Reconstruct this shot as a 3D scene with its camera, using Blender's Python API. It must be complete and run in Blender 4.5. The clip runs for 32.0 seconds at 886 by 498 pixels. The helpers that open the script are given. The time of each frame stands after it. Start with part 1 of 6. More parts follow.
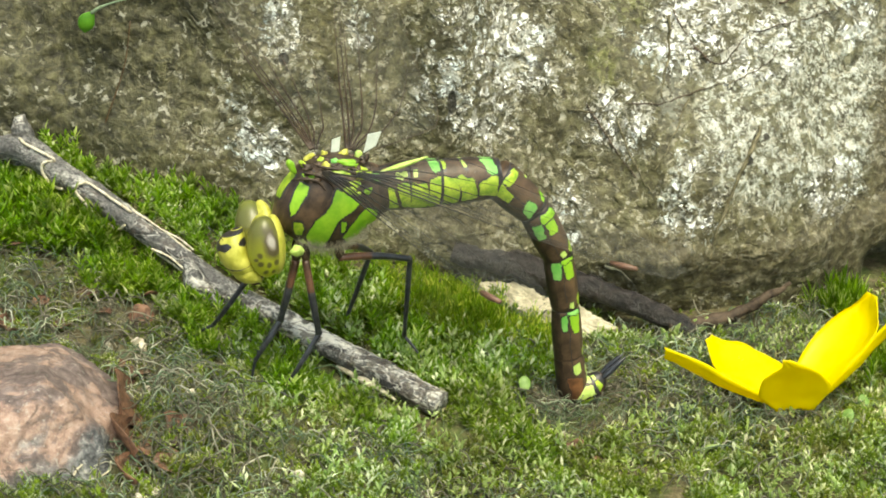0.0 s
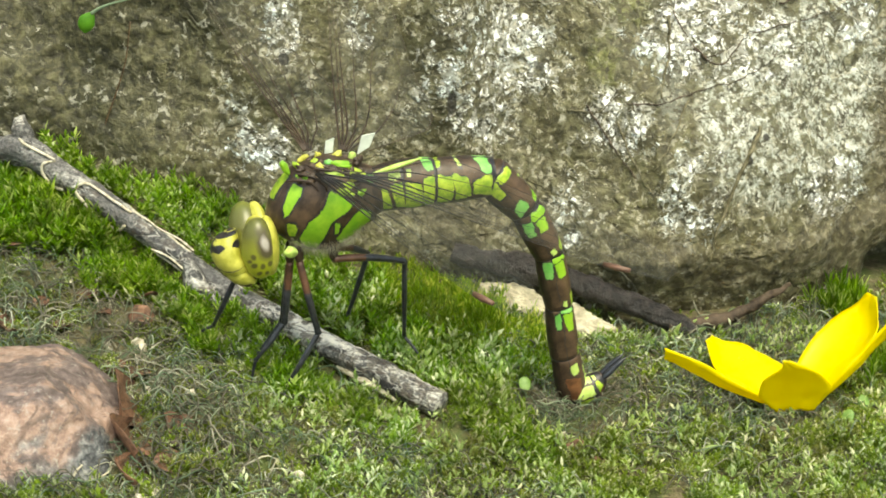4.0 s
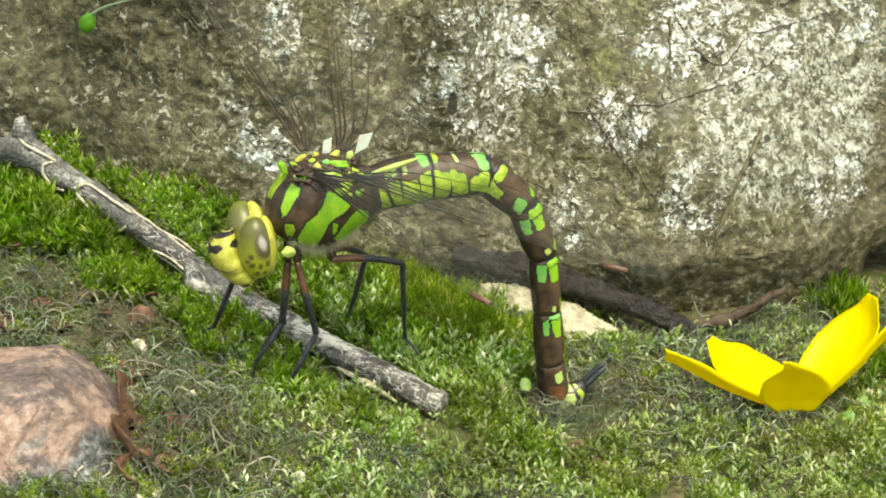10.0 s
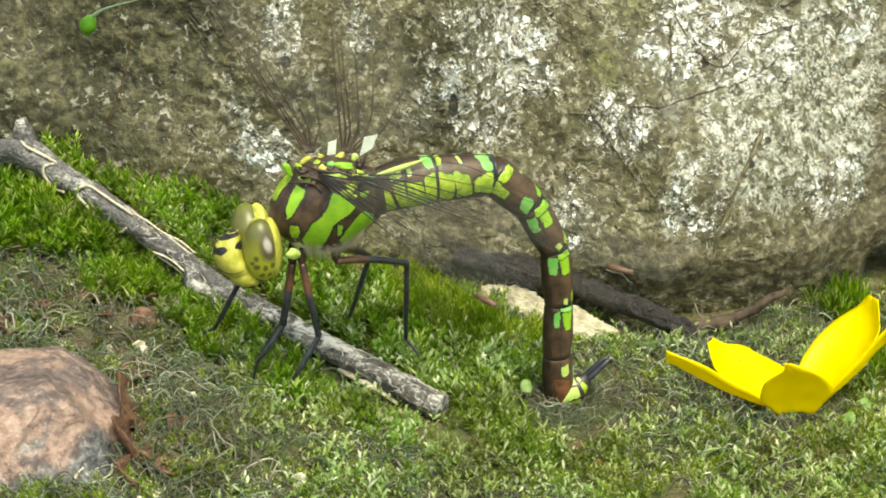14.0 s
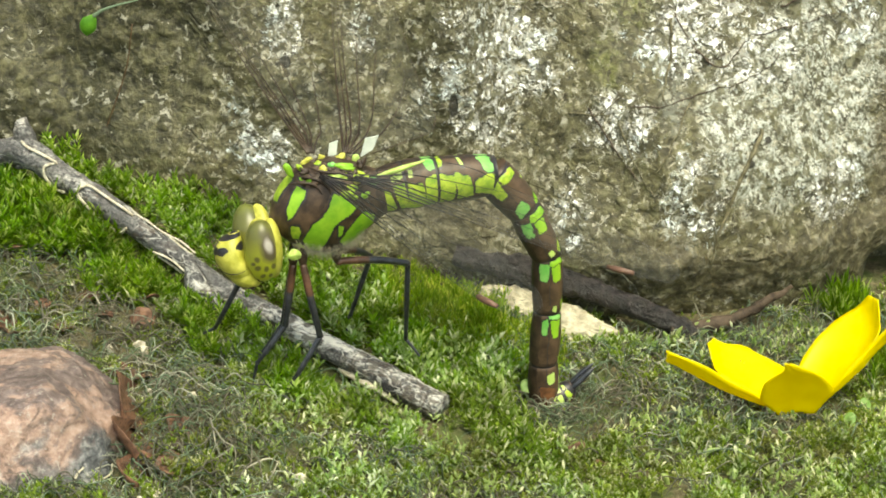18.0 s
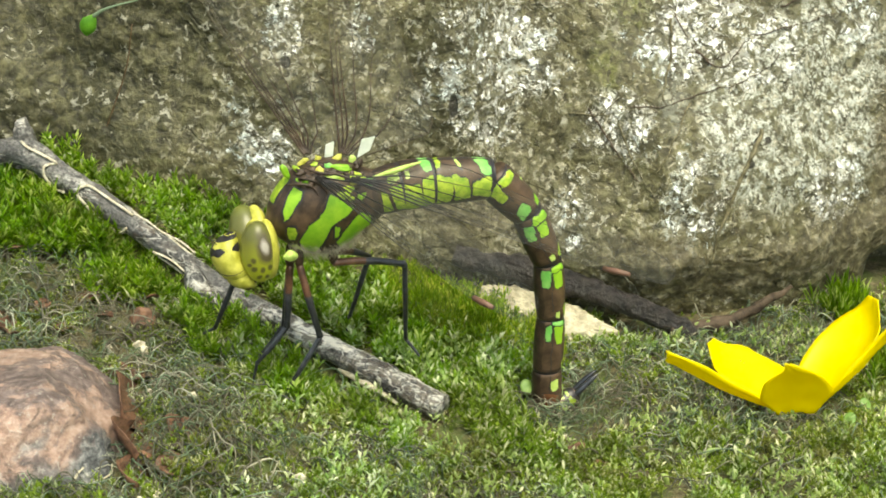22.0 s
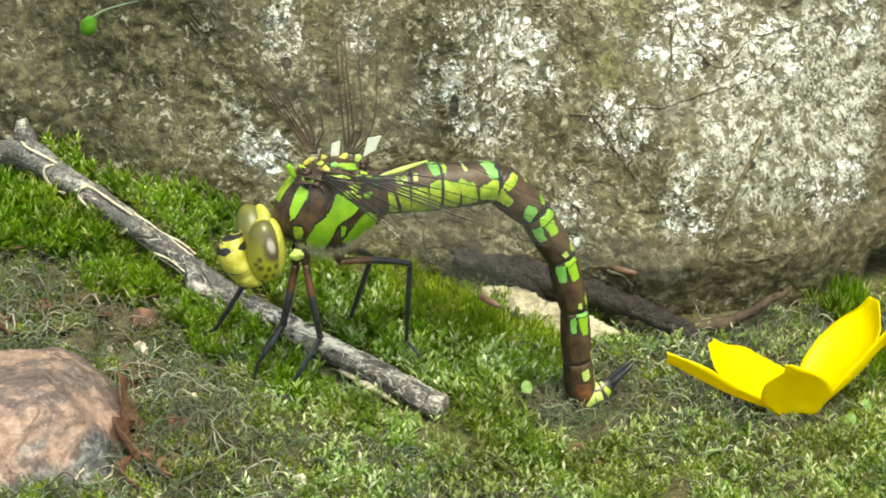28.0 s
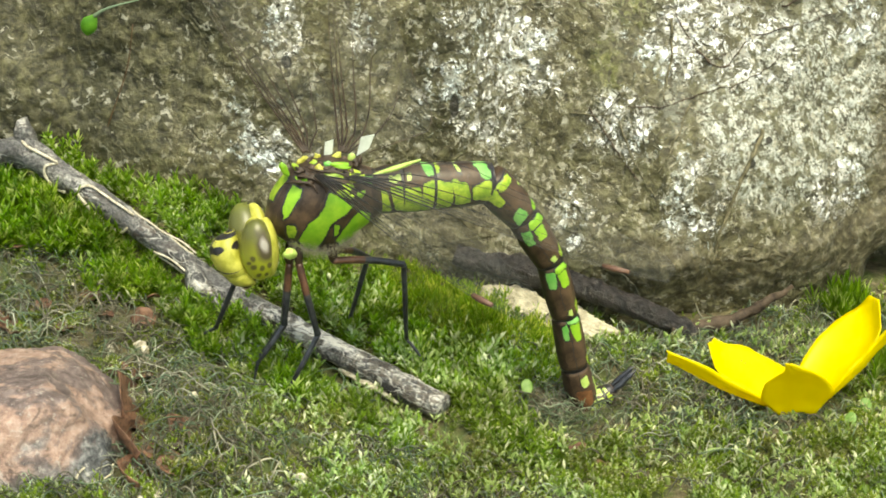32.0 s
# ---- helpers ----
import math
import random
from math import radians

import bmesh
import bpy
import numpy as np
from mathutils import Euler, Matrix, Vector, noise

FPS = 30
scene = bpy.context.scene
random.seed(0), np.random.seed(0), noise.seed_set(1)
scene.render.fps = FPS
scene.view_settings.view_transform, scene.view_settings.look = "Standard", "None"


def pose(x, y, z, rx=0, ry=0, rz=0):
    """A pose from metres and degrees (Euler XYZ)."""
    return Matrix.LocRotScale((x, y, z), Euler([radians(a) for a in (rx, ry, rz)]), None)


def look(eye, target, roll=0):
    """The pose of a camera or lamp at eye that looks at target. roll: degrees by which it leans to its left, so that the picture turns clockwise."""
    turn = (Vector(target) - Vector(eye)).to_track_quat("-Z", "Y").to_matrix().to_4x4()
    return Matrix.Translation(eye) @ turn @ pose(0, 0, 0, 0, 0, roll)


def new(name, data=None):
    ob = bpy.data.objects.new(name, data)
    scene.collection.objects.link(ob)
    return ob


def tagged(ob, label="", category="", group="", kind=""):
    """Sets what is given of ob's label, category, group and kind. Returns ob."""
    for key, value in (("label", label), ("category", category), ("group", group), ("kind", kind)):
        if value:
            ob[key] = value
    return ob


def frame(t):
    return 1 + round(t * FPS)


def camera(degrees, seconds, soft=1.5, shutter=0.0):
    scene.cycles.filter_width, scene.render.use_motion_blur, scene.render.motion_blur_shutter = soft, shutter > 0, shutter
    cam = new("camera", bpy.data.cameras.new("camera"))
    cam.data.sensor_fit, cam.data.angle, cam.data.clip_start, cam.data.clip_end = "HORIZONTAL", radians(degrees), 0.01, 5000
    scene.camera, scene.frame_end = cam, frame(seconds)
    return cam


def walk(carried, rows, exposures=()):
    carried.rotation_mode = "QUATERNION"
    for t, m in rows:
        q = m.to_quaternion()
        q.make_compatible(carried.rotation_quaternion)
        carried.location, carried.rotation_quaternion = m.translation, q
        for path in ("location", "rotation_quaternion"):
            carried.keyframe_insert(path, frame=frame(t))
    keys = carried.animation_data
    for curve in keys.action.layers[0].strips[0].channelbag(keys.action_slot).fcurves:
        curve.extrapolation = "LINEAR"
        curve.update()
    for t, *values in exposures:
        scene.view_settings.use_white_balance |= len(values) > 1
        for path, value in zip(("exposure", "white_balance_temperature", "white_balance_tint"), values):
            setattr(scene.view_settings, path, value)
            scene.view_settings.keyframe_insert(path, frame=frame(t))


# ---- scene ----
# The camera: a compact held almost still, about 23 cm from the insect.
EYE = (0.0, -0.200, 0.115)
cam = camera(28.0, 32.0, soft=1.8)
walk(cam, [
    (0, pose(EYE[0], EYE[1], EYE[2], 64.954, 0, -0.027)),
    (0.5, pose(EYE[0], EYE[1], EYE[2], 64.969, 0, -0.027)),
    (1, pose(EYE[0], EYE[1], EYE[2], 64.972, 0, -0.027)),
    (1.5, pose(EYE[0], EYE[1], EYE[2], 64.972, 0, -0.027)),
    (2, pose(EYE[0], EYE[1], EYE[2], 64.972, 0, -0.024)),
    (2.5, pose(EYE[0], EYE[1], EYE[2], 64.972, 0, -0.027)),
    (3, pose(EYE[0], EYE[1], EYE[2], 64.972, 0, -0.027)),
    (3.5, pose(EYE[0], EYE[1], EYE[2], 64.972, 0, -0.027)),
    (5.5, pose(EYE[0], EYE[1], EYE[2], 64.972, 0, -0.027)),
    (6, pose(EYE[0], EYE[1], EYE[2], 64.972, 0, -0.024)),
    (6.5, pose(EYE[0], EYE[1], EYE[2], 64.975, 0, -0.034)),
    (7, pose(EYE[0], EYE[1], EYE[2], 64.972, 0, -0.027)),
    (7.5, pose(EYE[0], EYE[1], EYE[2], 64.951, 0, -0.027)),
    (8, pose(EYE[0], EYE[1], EYE[2], 64.948, 0, 0.000)),
    (8.5, pose(EYE[0], EYE[1], EYE[2], 64.945, 0, 0.000)),
    (9, pose(EYE[0], EYE[1], EYE[2], 64.972, 0, 0.000)),
    (9.5, pose(EYE[0], EYE[1], EYE[2], 65.000, 0, 0.000)),
    (10, pose(EYE[0], EYE[1], EYE[2], 65.000, 0, 0.000)),
    (10.5, pose(EYE[0], EYE[1], EYE[2], 65.000, 0, 0.000)),
    (11, pose(EYE[0], EYE[1], EYE[2], 65.000, 0, 0.000)),
    (11.5, pose(EYE[0], EYE[1], EYE[2], 65.016, 0, 0.000)),
    (12, pose(EYE[0], EYE[1], EYE[2], 65.028, 0, 0.003)),
    (12.5, pose(EYE[0], EYE[1], EYE[2], 65.028, 0, 0.003)),
    (13, pose(EYE[0], EYE[1], EYE[2], 65.031, 0, 0.019)),
    (13.5, pose(EYE[0], EYE[1], EYE[2], 65.056, 0, 0.025)),
    (14, pose(EYE[0], EYE[1], EYE[2], 65.053, 0, 0.025)),
    (14.5, pose(EYE[0], EYE[1], EYE[2], 65.050, 0, 0.028)),
    (16.5, pose(EYE[0], EYE[1], EYE[2], 65.056, 0, 0.028)),
    (17, pose(EYE[0], EYE[1], EYE[2], 65.056, 0, 0.028)),
    (17.5, pose(EYE[0], EYE[1], EYE[2], 65.056, 0, 0.028)),
    (18, pose(EYE[0], EYE[1], EYE[2], 65.056, 0, 0.031)),
    (18.5, pose(EYE[0], EYE[1], EYE[2], 65.056, 0, 0.031)),
    (19, pose(EYE[0], EYE[1], EYE[2], 65.056, 0, 0.028)),
    (19.5, pose(EYE[0], EYE[1], EYE[2], 65.056, 0, 0.031)),
    (20, pose(EYE[0], EYE[1], EYE[2], 65.056, 0, 0.028)),
    (20.5, pose(EYE[0], EYE[1], EYE[2], 65.056, 0, 0.031)),
    (21, pose(EYE[0], EYE[1], EYE[2], 65.056, 0, 0.028)),
    (21.5, pose(EYE[0], EYE[1], EYE[2], 65.056, 0, 0.028)),
    (22, pose(EYE[0], EYE[1], EYE[2], 65.059, 0, 0.028)),
    (22.5, pose(EYE[0], EYE[1], EYE[2], 65.071, 0, 0.028)),
    (23, pose(EYE[0], EYE[1], EYE[2], 65.056, 0, 0.028)),
    (23.5, pose(EYE[0], EYE[1], EYE[2], 65.056, 0, 0.034)),
    (24, pose(EYE[0], EYE[1], EYE[2], 65.056, 0, 0.034)),
    (24.5, pose(EYE[0], EYE[1], EYE[2], 65.078, 0, 0.047)),
    (25, pose(EYE[0], EYE[1], EYE[2], 65.084, 0, 0.035)),
    (25.5, pose(EYE[0], EYE[1], EYE[2], 65.084, 0, 0.053)),
    (27.5, pose(EYE[0], EYE[1], EYE[2], 65.084, 0, 0.053)),
    (28, pose(EYE[0], EYE[1], EYE[2], 65.087, 0, 0.047)),
    (28.5, pose(EYE[0], EYE[1], EYE[2], 65.112, 0, 0.050)),
    (29, pose(EYE[0], EYE[1], EYE[2], 65.068, 0, 0.056)),
    (29.5, pose(EYE[0], EYE[1], EYE[2], 65.025, 0, 0.084)),
    (30, pose(EYE[0], EYE[1], EYE[2], 65.028, 0, 0.084)),
    (30.5, pose(EYE[0], EYE[1], EYE[2], 65.050, 0, 0.065)),
    (31, pose(EYE[0], EYE[1], EYE[2], 65.050, 0, 0.062)),
    (31.5, pose(EYE[0], EYE[1], EYE[2], 65.034, 0, 0.056)),
    (32, pose(EYE[0], EYE[1], EYE[2], 65.056, 0, 0.056)),
], exposures=[(0, 1.02, 7250, -4), (32, 1.02, 7250, -4)])

# ---- light: veiled sun behind thin cloud, open sky ----
SUN_UP, SUN_TURN = 68.0, 155.0   # degrees above the ground; compass turn from +Y, clockwise
world = bpy.data.worlds.new("sky")
scene.world = world
world.use_nodes = True
wn = world.node_tree
sky = wn.nodes.new("ShaderNodeTexSky")
sky.sky_type, sky.sun_disc = "NISHITA", False
sky.sun_elevation, sky.sun_rotation = radians(SUN_UP), radians(SUN_TURN)
sky.air_density, sky.dust_density, sky.ozone_density = 1.0, 5.0, 1.0
wn.links.new(sky.outputs[0], wn.nodes["Background"].inputs[0])
wn.nodes["Background"].inputs[1].default_value = 0.15
sun_data = bpy.data.lights.new("sun", "SUN")
sun_data.energy, sun_data.angle, sun_data.color = 1.5, radians(30), (1.0, 0.95, 0.84)
sun = new("sun", sun_data)
_az, _el = radians(SUN_TURN), radians(SUN_UP)
sun.matrix_world = look((math.sin(_az) * math.cos(_el) * 3, math.cos(_az) * math.cos(_el) * 3, math.sin(_el) * 3), (0, 0, 0))

# ---- small tools; meshes are drawn in millimetres ----
MM = 0.001


def link_mesh(name, me, material, parent=None, label=""):
    for m in (material if isinstance(material, (list, tuple)) else [material]):
        me.materials.append(m)
    ob = new(name, me)
    if parent is not None:
        ob.parent = parent
    if label:
        ob["label"] = label
    return ob


def part(name, bm, material, parent=None, label="", smooth=True):
    bmesh.ops.scale(bm, vec=(MM, MM, MM), verts=bm.verts)
    bmesh.ops.recalc_face_normals(bm, faces=bm.faces)
    for f in bm.faces:
        f.smooth = smooth
    me = bpy.data.meshes.new(name)
    bm.to_mesh(me)
    bm.free()
    return link_mesh(name, me, material, parent, label)


def array_mesh(name, verts, faces, material, parent=None, label="", smooth=True):
    """One mesh from numpy arrays: verts (n, 3) in mm, faces (m, 3 or 4)."""
    verts, faces = np.asarray(verts, np.float32) * MM, np.asarray(faces, np.int32)
    me = bpy.data.meshes.new(name)
    n, k = faces.shape
    me.vertices.add(len(verts))
    me.vertices.foreach_set("co", verts.ravel())
    me.loops.add(n * k)
    me.loops.foreach_set("vertex_index", faces.ravel())
    me.polygons.add(n)
    me.polygons.foreach_set("loop_start", np.arange(0, n * k, k, dtype=np.int32))
    me.polygons.foreach_set("use_smooth", np.full(n, smooth))
    me.update(calc_edges=True)
    return link_mesh(name, me, material, parent, label)


def empty(name, m):
    ob = new(name)
    ob.matrix_basis = m
    ob.empty_display_size = 0.005
    return ob


def mpose(x, y, z, rx=0, ry=0, rz=0):
    return pose(x * MM, y * MM, z * MM, rx, ry, rz)


def loft(rings, seg=24, choose=None, caps=True, bm=None):
    """Rings of (centre, side, up, half_side, half_up): a closed skin. choose(u, angle) gives the material's number; angle 0 is up."""
    bm = bm or bmesh.new()
    rows = []
    for c, s, u, hs, hu in rings:
        c, s, u = Vector(c), Vector(s), Vector(u)
        rows.append([bm.verts.new(c + s * hs * math.sin(2 * math.pi * k / seg) + u * hu * math.cos(2 * math.pi * k / seg)) for k in range(seg)])
    n = len(rows)
    for i in range(n - 1):
        for k in range(seg):
            f = bm.faces.new((rows[i][k], rows[i][(k + 1) % seg], rows[i + 1][(k + 1) % seg], rows[i + 1][k]))
            if choose:
                f.material_index = choose((i + 0.5) / (n - 1), (k + 0.5) / seg * 360)
    if caps:
        bm.faces.new(rows[0][::-1])
        bm.faces.new(rows[-1])
    return bm


def smooth_points(pts, n):
    """n points on a smooth line through pts (tuples of equal length)."""
    p = np.array(pts, float)
    q = np.vstack([2 * p[0] - p[1], p, 2 * p[-1] - p[-2]])
    out = []
    for t in np.linspace(0, len(p) - 1, n):
        i = min(int(t), len(p) - 2)
        w = t - i
        a, b, c, d = q[i], q[i + 1], q[i + 2], q[i + 3]
        out.append(0.5 * (2 * b + (c - a) * w + (2 * a - 5 * b + 4 * c - d) * w * w + (3 * b - a - 3 * c + d) * w ** 3))
    return np.array(out)


def tube(pts, radii, seg=8, n=None, bm=None, bumps=0.0, seed=0):
    """A round, tapered stem along pts."""
    if n:
        pr = smooth_points([(*p, r) for p, r in zip(pts, radii)], n)
        pts, radii = pr[:, :3], pr[:, 3]
    rings = []
    ref = Vector((0.13, 0.21, 0.97))
    for i in range(len(pts)):
        a, b = Vector(pts[max(i - 1, 0)]), Vector(pts[min(i + 1, len(pts) - 1)])
        d = (b - a).normalized()
        s = d.cross(ref).normalized()
        u = s.cross(d)
        rings.append((pts[i], s, u, radii[i], radii[i]))
    bm = loft(rings, seg, bm=bm)
    if bumps:
        for v in bm.verts:
            v.co += noise.noise_vector(v.co * 0.55 + Vector((seed, 0, 0))) * bumps + noise.noise_vector(v.co * 1.9) * bumps * 0.4
    return bm


def ball(centre, radii, seg=24, rings=16, bm=None, index=0, m=None):
    bm = bm or bmesh.new()
    before = len(bm.faces)
    mat4 = Matrix.Translation(centre) @ (m or Matrix()) @ Matrix.Diagonal((*radii, 1))
    bmesh.ops.create_uvsphere(bm, u_segments=seg, v_segments=rings, radius=1, matrix=mat4)
    bm.faces.ensure_lookup_table()
    for f in bm.faces[before:]:
        f.material_index = index
    return bm


# ---- materials ----
class Mat:
    """A node material with a Principled surface; lengths in mm."""

    def __init__(self, name, rough=0.6, spec=0.4):
        self.m = bpy.data.materials.new(name)
        self.m.use_nodes = True
        self.t = self.m.node_tree
        self.b = self.t.nodes["Principled BSDF"]
        self.b.inputs["Roughness"].default_value = rough
        self.b.inputs["Specular IOR Level"].default_value = spec
        self.pos = self.t.nodes.new("ShaderNodeTexCoord").outputs["Object"]

    def link(self, a, b):
        self.t.links.new(a, b)

    def noise(self, size, detail=4, rough=0.6, stretch=None, warp=0.0, spin=0.0):
        n = self.t.nodes.new("ShaderNodeTexNoise")
        n.inputs["Scale"].default_value = 1000 / size
        n.inputs["Detail"].default_value, n.inputs["Roughness"].default_value = detail, rough
        n.inputs["Distortion"].default_value = warp
        src = self.pos
        if spin:
            mp = self.t.nodes.new("ShaderNodeMapping")
            mp.inputs["Rotation"].default_value = (0, 0, radians(spin))
            self.link(src, mp.inputs[0])
            src = mp.outputs[0]
        if stretch:
            mp = self.t.nodes.new("ShaderNodeMapping")
            mp.inputs["Scale"].default_value = stretch
            self.link(src, mp.inputs[0])
            src = mp.outputs[0]
        self.link(src, n.inputs["Vector"])
        return n.outputs["Fac"]

    def voronoi(self, size, feature="F1"):
        n = self.t.nodes.new("ShaderNodeTexVoronoi")
        n.feature = feature
        n.inputs["Scale"].default_value = 1000 / size
        self.link(self.pos, n.inputs["Vector"])
        return n.outputs["Distance"]

    def cells(self, size, warp, warp_size):
        """Warped cells: distance from the middle, and a random number for each."""
        nz = self.t.nodes.new("ShaderNodeTexNoise")
        nz.inputs["Scale"].default_value, nz.inputs["Detail"].default_value = 1000 / warp_size, 2
        self.link(self.pos, nz.inputs["Vector"])
        off = self.t.nodes.new("ShaderNodeVectorMath")
        off.operation = "MULTIPLY_ADD"
        self.link(nz.outputs["Color"], off.inputs[0])
        off.inputs[1].default_value = (warp * MM,) * 3
        self.link(self.pos, off.inputs[2])
        n = self.t.nodes.new("ShaderNodeTexVoronoi")
        n.inputs["Scale"].default_value = 1000 / size
        self.link(off.outputs[0], n.inputs["Vector"])
        sep = self.t.nodes.new("ShaderNodeSeparateColor")
        self.link(n.outputs["Color"], sep.inputs[0])
        return n.outputs["Distance"], sep.outputs[0]

    def ramp(self, fac, stops):
        r = self.t.nodes.new("ShaderNodeValToRGB")
        e = r.color_ramp.elements
        while len(e) < len(stops):
            e.new(0.5)
        for el, (p, c) in zip(e, stops):
            el.position, el.color = p, (*(c if isinstance(c, tuple) else (c, c, c)), 1)
        self.link(fac, r.inputs[0])
        return r.outputs[0]

    def mix(self, fac, a, b, how="MIX"):
        n = self.t.nodes.new("ShaderNodeMix")
        n.data_type, n.blend_type = "RGBA", how
        for sock, v in ((n.inputs[0], fac), (n.inputs[6], a), (n.inputs[7], b)):
            if isinstance(v, (int, float)):
                sock.default_value = v
            elif isinstance(v, tuple):
                sock.default_value = (*v, 1)
            else:
                self.link(v, sock)
        return n.outputs[2]

    def calc(self, op, a, b=0.0, c=0.0):
        n = self.t.nodes.new("ShaderNodeMath")
        n.operation = op
        for sock, v in zip(n.inputs, (a, b, c)):
            if isinstance(v, (int, float)):
                sock.default_value = v
            else:
                self.link(v, sock)
        return n.outputs[0]

    def axis(self, k):
        s = self.t.nodes.new("ShaderNodeSeparateXYZ")
        self.link(self.pos, s.inputs[0])
        return s.outputs[k]

    def island(self):
        return self.t.nodes.new("ShaderNodeNewGeometry").outputs["Random Per Island"]

    def colour(self, c):
        if isinstance(c, tuple):
            self.b.inputs["Base Color"].default_value = (*c, 1)
        else:
            self.link(c, self.b.inputs["Base Color"])
        return self

    def bump(self, fac, mm, strength=1.0):
        n = self.t.nodes.new("ShaderNodeBump")
        n.inputs["Distance"].default_value, n.inputs["Strength"].default_value = mm * MM, strength
        self.link(fac, n.inputs["Height"])
        self.link(n.outputs[0], self.b.inputs["Normal"])
        return self

    def translucent(self, weight, tint=None):
        """Lets some light through thin leaves and petals."""
        self.b.inputs["Subsurface Weight"].default_value = 0.0
        tr = self.t.nodes.new("ShaderNodeBsdfTranslucent")
        mx = self.t.nodes.new("ShaderNodeMixShader")
        src = self.b.inputs["Base Color"]
        if tint:
            tr.inputs[0].default_value = (*tint, 1)
        elif src.is_linked:
            self.link(src.links[0].from_socket, tr.inputs[0])
        else:
            tr.inputs[0].default_value = src.default_value
        mx.inputs[0].default_value = weight
        out = self.t.nodes["Material Output"]
        self.link(self.b.outputs[0], mx.inputs[1])
        self.link(tr.outputs[0], mx.inputs[2])
        self.link(mx.outputs[0], out.inputs[0])
        return self


def grained(name, a, b, size, rough=0.6, spec=0.4, relief=0.05, stretch=None, spread=(0.35, 0.65)):
    m = Mat(name, rough, spec)
    n = m.noise(size, 5, 0.65, stretch)
    m.colour(m.ramp(n, [(spread[0], a), (spread[1], b)]))
    m.bump(n, relief)
    return m


def rock_material():
    m = Mat("lichened_rock", 0.65, 0.5)
    X, Z = m.calc("MULTIPLY", m.axis(0), 1000.0), m.calc("MULTIPLY", m.axis(2), 1000.0)
    big, mid, fine, tiny = m.noise(20, 3, 0.5), m.noise(5, 4, 0.6, warp=0.3), m.noise(1.5, 4, 0.6, warp=0.4), m.noise(0.55, 3, 0.6)
    curl = m.calc("ABSOLUTE", m.calc("SUBTRACT", m.noise(2.3, 2, 0.5, warp=1.2), 0.5))         # curled lichen edges
    split = m.calc("ABSOLUTE", m.calc("SUBTRACT", m.noise(8, 4, 0.6, warp=0.5), 0.5))           # longer cracks

    def patches(spots):
        best = None
        for x, z, rx, rz in spots:
            ex = m.calc("DIVIDE", m.calc("SUBTRACT", X, x), rx)
            ez = m.calc("DIVIDE", m.calc("SUBTRACT", Z, z), rz)
            q = m.calc("SUBTRACT", 1.0, m.calc("SQRT", m.calc("ADD", m.calc("MULTIPLY", ex, ex), m.calc("MULTIPLY", ez, ez))))
            best = q if best is None else m.calc("MAXIMUM", best, q)
        return best

    white = patches(((6.7, 34.6, 10.5, 11.5), (34.2, 39.4, 12.5, 7.2), (34.4, 16.9, 4.8, 8.5), (43, 35.4, 8.7, 4.7), (-24.8, 23.3, 4.2, 3.4), (-21.8, 40.2, 2.8, 5.0), (-11.1, 39.3, 2.4, 3.8), (55.5, 16.9, 5.6, 5.1), (58, 39.4, 4, 5.1), (18, 16, 3.2, 5), (24, 27, 6, 5)))
    pale = patches(((46.2, 23.8, 11.5, 8.5), (50.8, 34.6, 9.5, 8.5), (39.5, 29.6, 5.5, 6), (59, 28, 8, 12)))
    mossy = patches(((26.4, 41.8, 4.4, 4.3), (21.3, 35.8, 4.4, 3.8), (12.5, 27.6, 4.0, 3.0), (18, 19.4, 6, 3.6), (30.3, 10.8, 8, 4.3), (-7.2, 39.4, 4.8, 7.7), (-1.9, 16.9, 7.1, 10.2), (50, 7.5, 24, 5.5), (63, 14, 4, 14)))
    film = patches(((-60, 38, 28, 22), (-43, 41.8, 15, 8), (-48, 26.3, 14, 6), (-34, 42, 6, 6)))              # dark algae film
    half = patches(((-27.7, 28.8, 10, 10),))                                                                # half-worn crust
    wander = m.calc("MULTIPLY", m.calc("SUBTRACT", m.noise(7, 4, 0.6, warp=0.5), 0.5), 1.25)
    white = m.calc("ADD", m.calc("MINIMUM", m.calc("MULTIPLY", m.calc("MAXIMUM", white, -0.4), 1.5), 0.5), wander)
    white = m.calc("SUBTRACT", white, m.calc("MULTIPLY", m.calc("MAXIMUM", mossy, 0.0), 0.45))
    white = m.calc("ADD", white, m.calc("MULTIPLY", m.calc("MAXIMUM", half, 0.0), 0.75))
    bare = m.calc("MINIMUM", m.calc("MAXIMUM", m.calc("MAXIMUM", white, pale), -0.5), 0.5)
    olive = m.ramp(fine, [(0.33, (0.030, 0.026, 0.009)), (0.5, (0.082, 0.074, 0.028)), (0.68, (0.18, 0.168, 0.085))])
    grey = m.ramp(m.mix(0.5, mid, fine), [(0.36, (0.030, 0.026, 0.011)), (0.5, (0.085, 0.077, 0.037)), (0.63, (0.20, 0.19, 0.125))])
    col = m.mix(m.ramp(m.calc("MULTIPLY_ADD", bare, 0.30, big), [(0.36, 0.0), (0.62, 1.0)]), olive, grey)
    col = m.mix(m.ramp(m.calc("ADD", m.calc("MULTIPLY", wander, 0.5), pale), [(0.0, 0.0), (0.30, 0.85)]), col, m.ramp(m.mix(0.5, fine, tiny), [(0.41, (0.075, 0.072, 0.042)), (0.48, (0.24, 0.25, 0.195)), (0.56, (0.52, 0.545, 0.49))]))
    ashen = m.ramp(m.calc("ADD", patches(((31.6, 31, 2.8, 5.4),)), m.calc("MULTIPLY", wander, 0.3)), [(0.0, 0.0), (0.4, 0.55)])
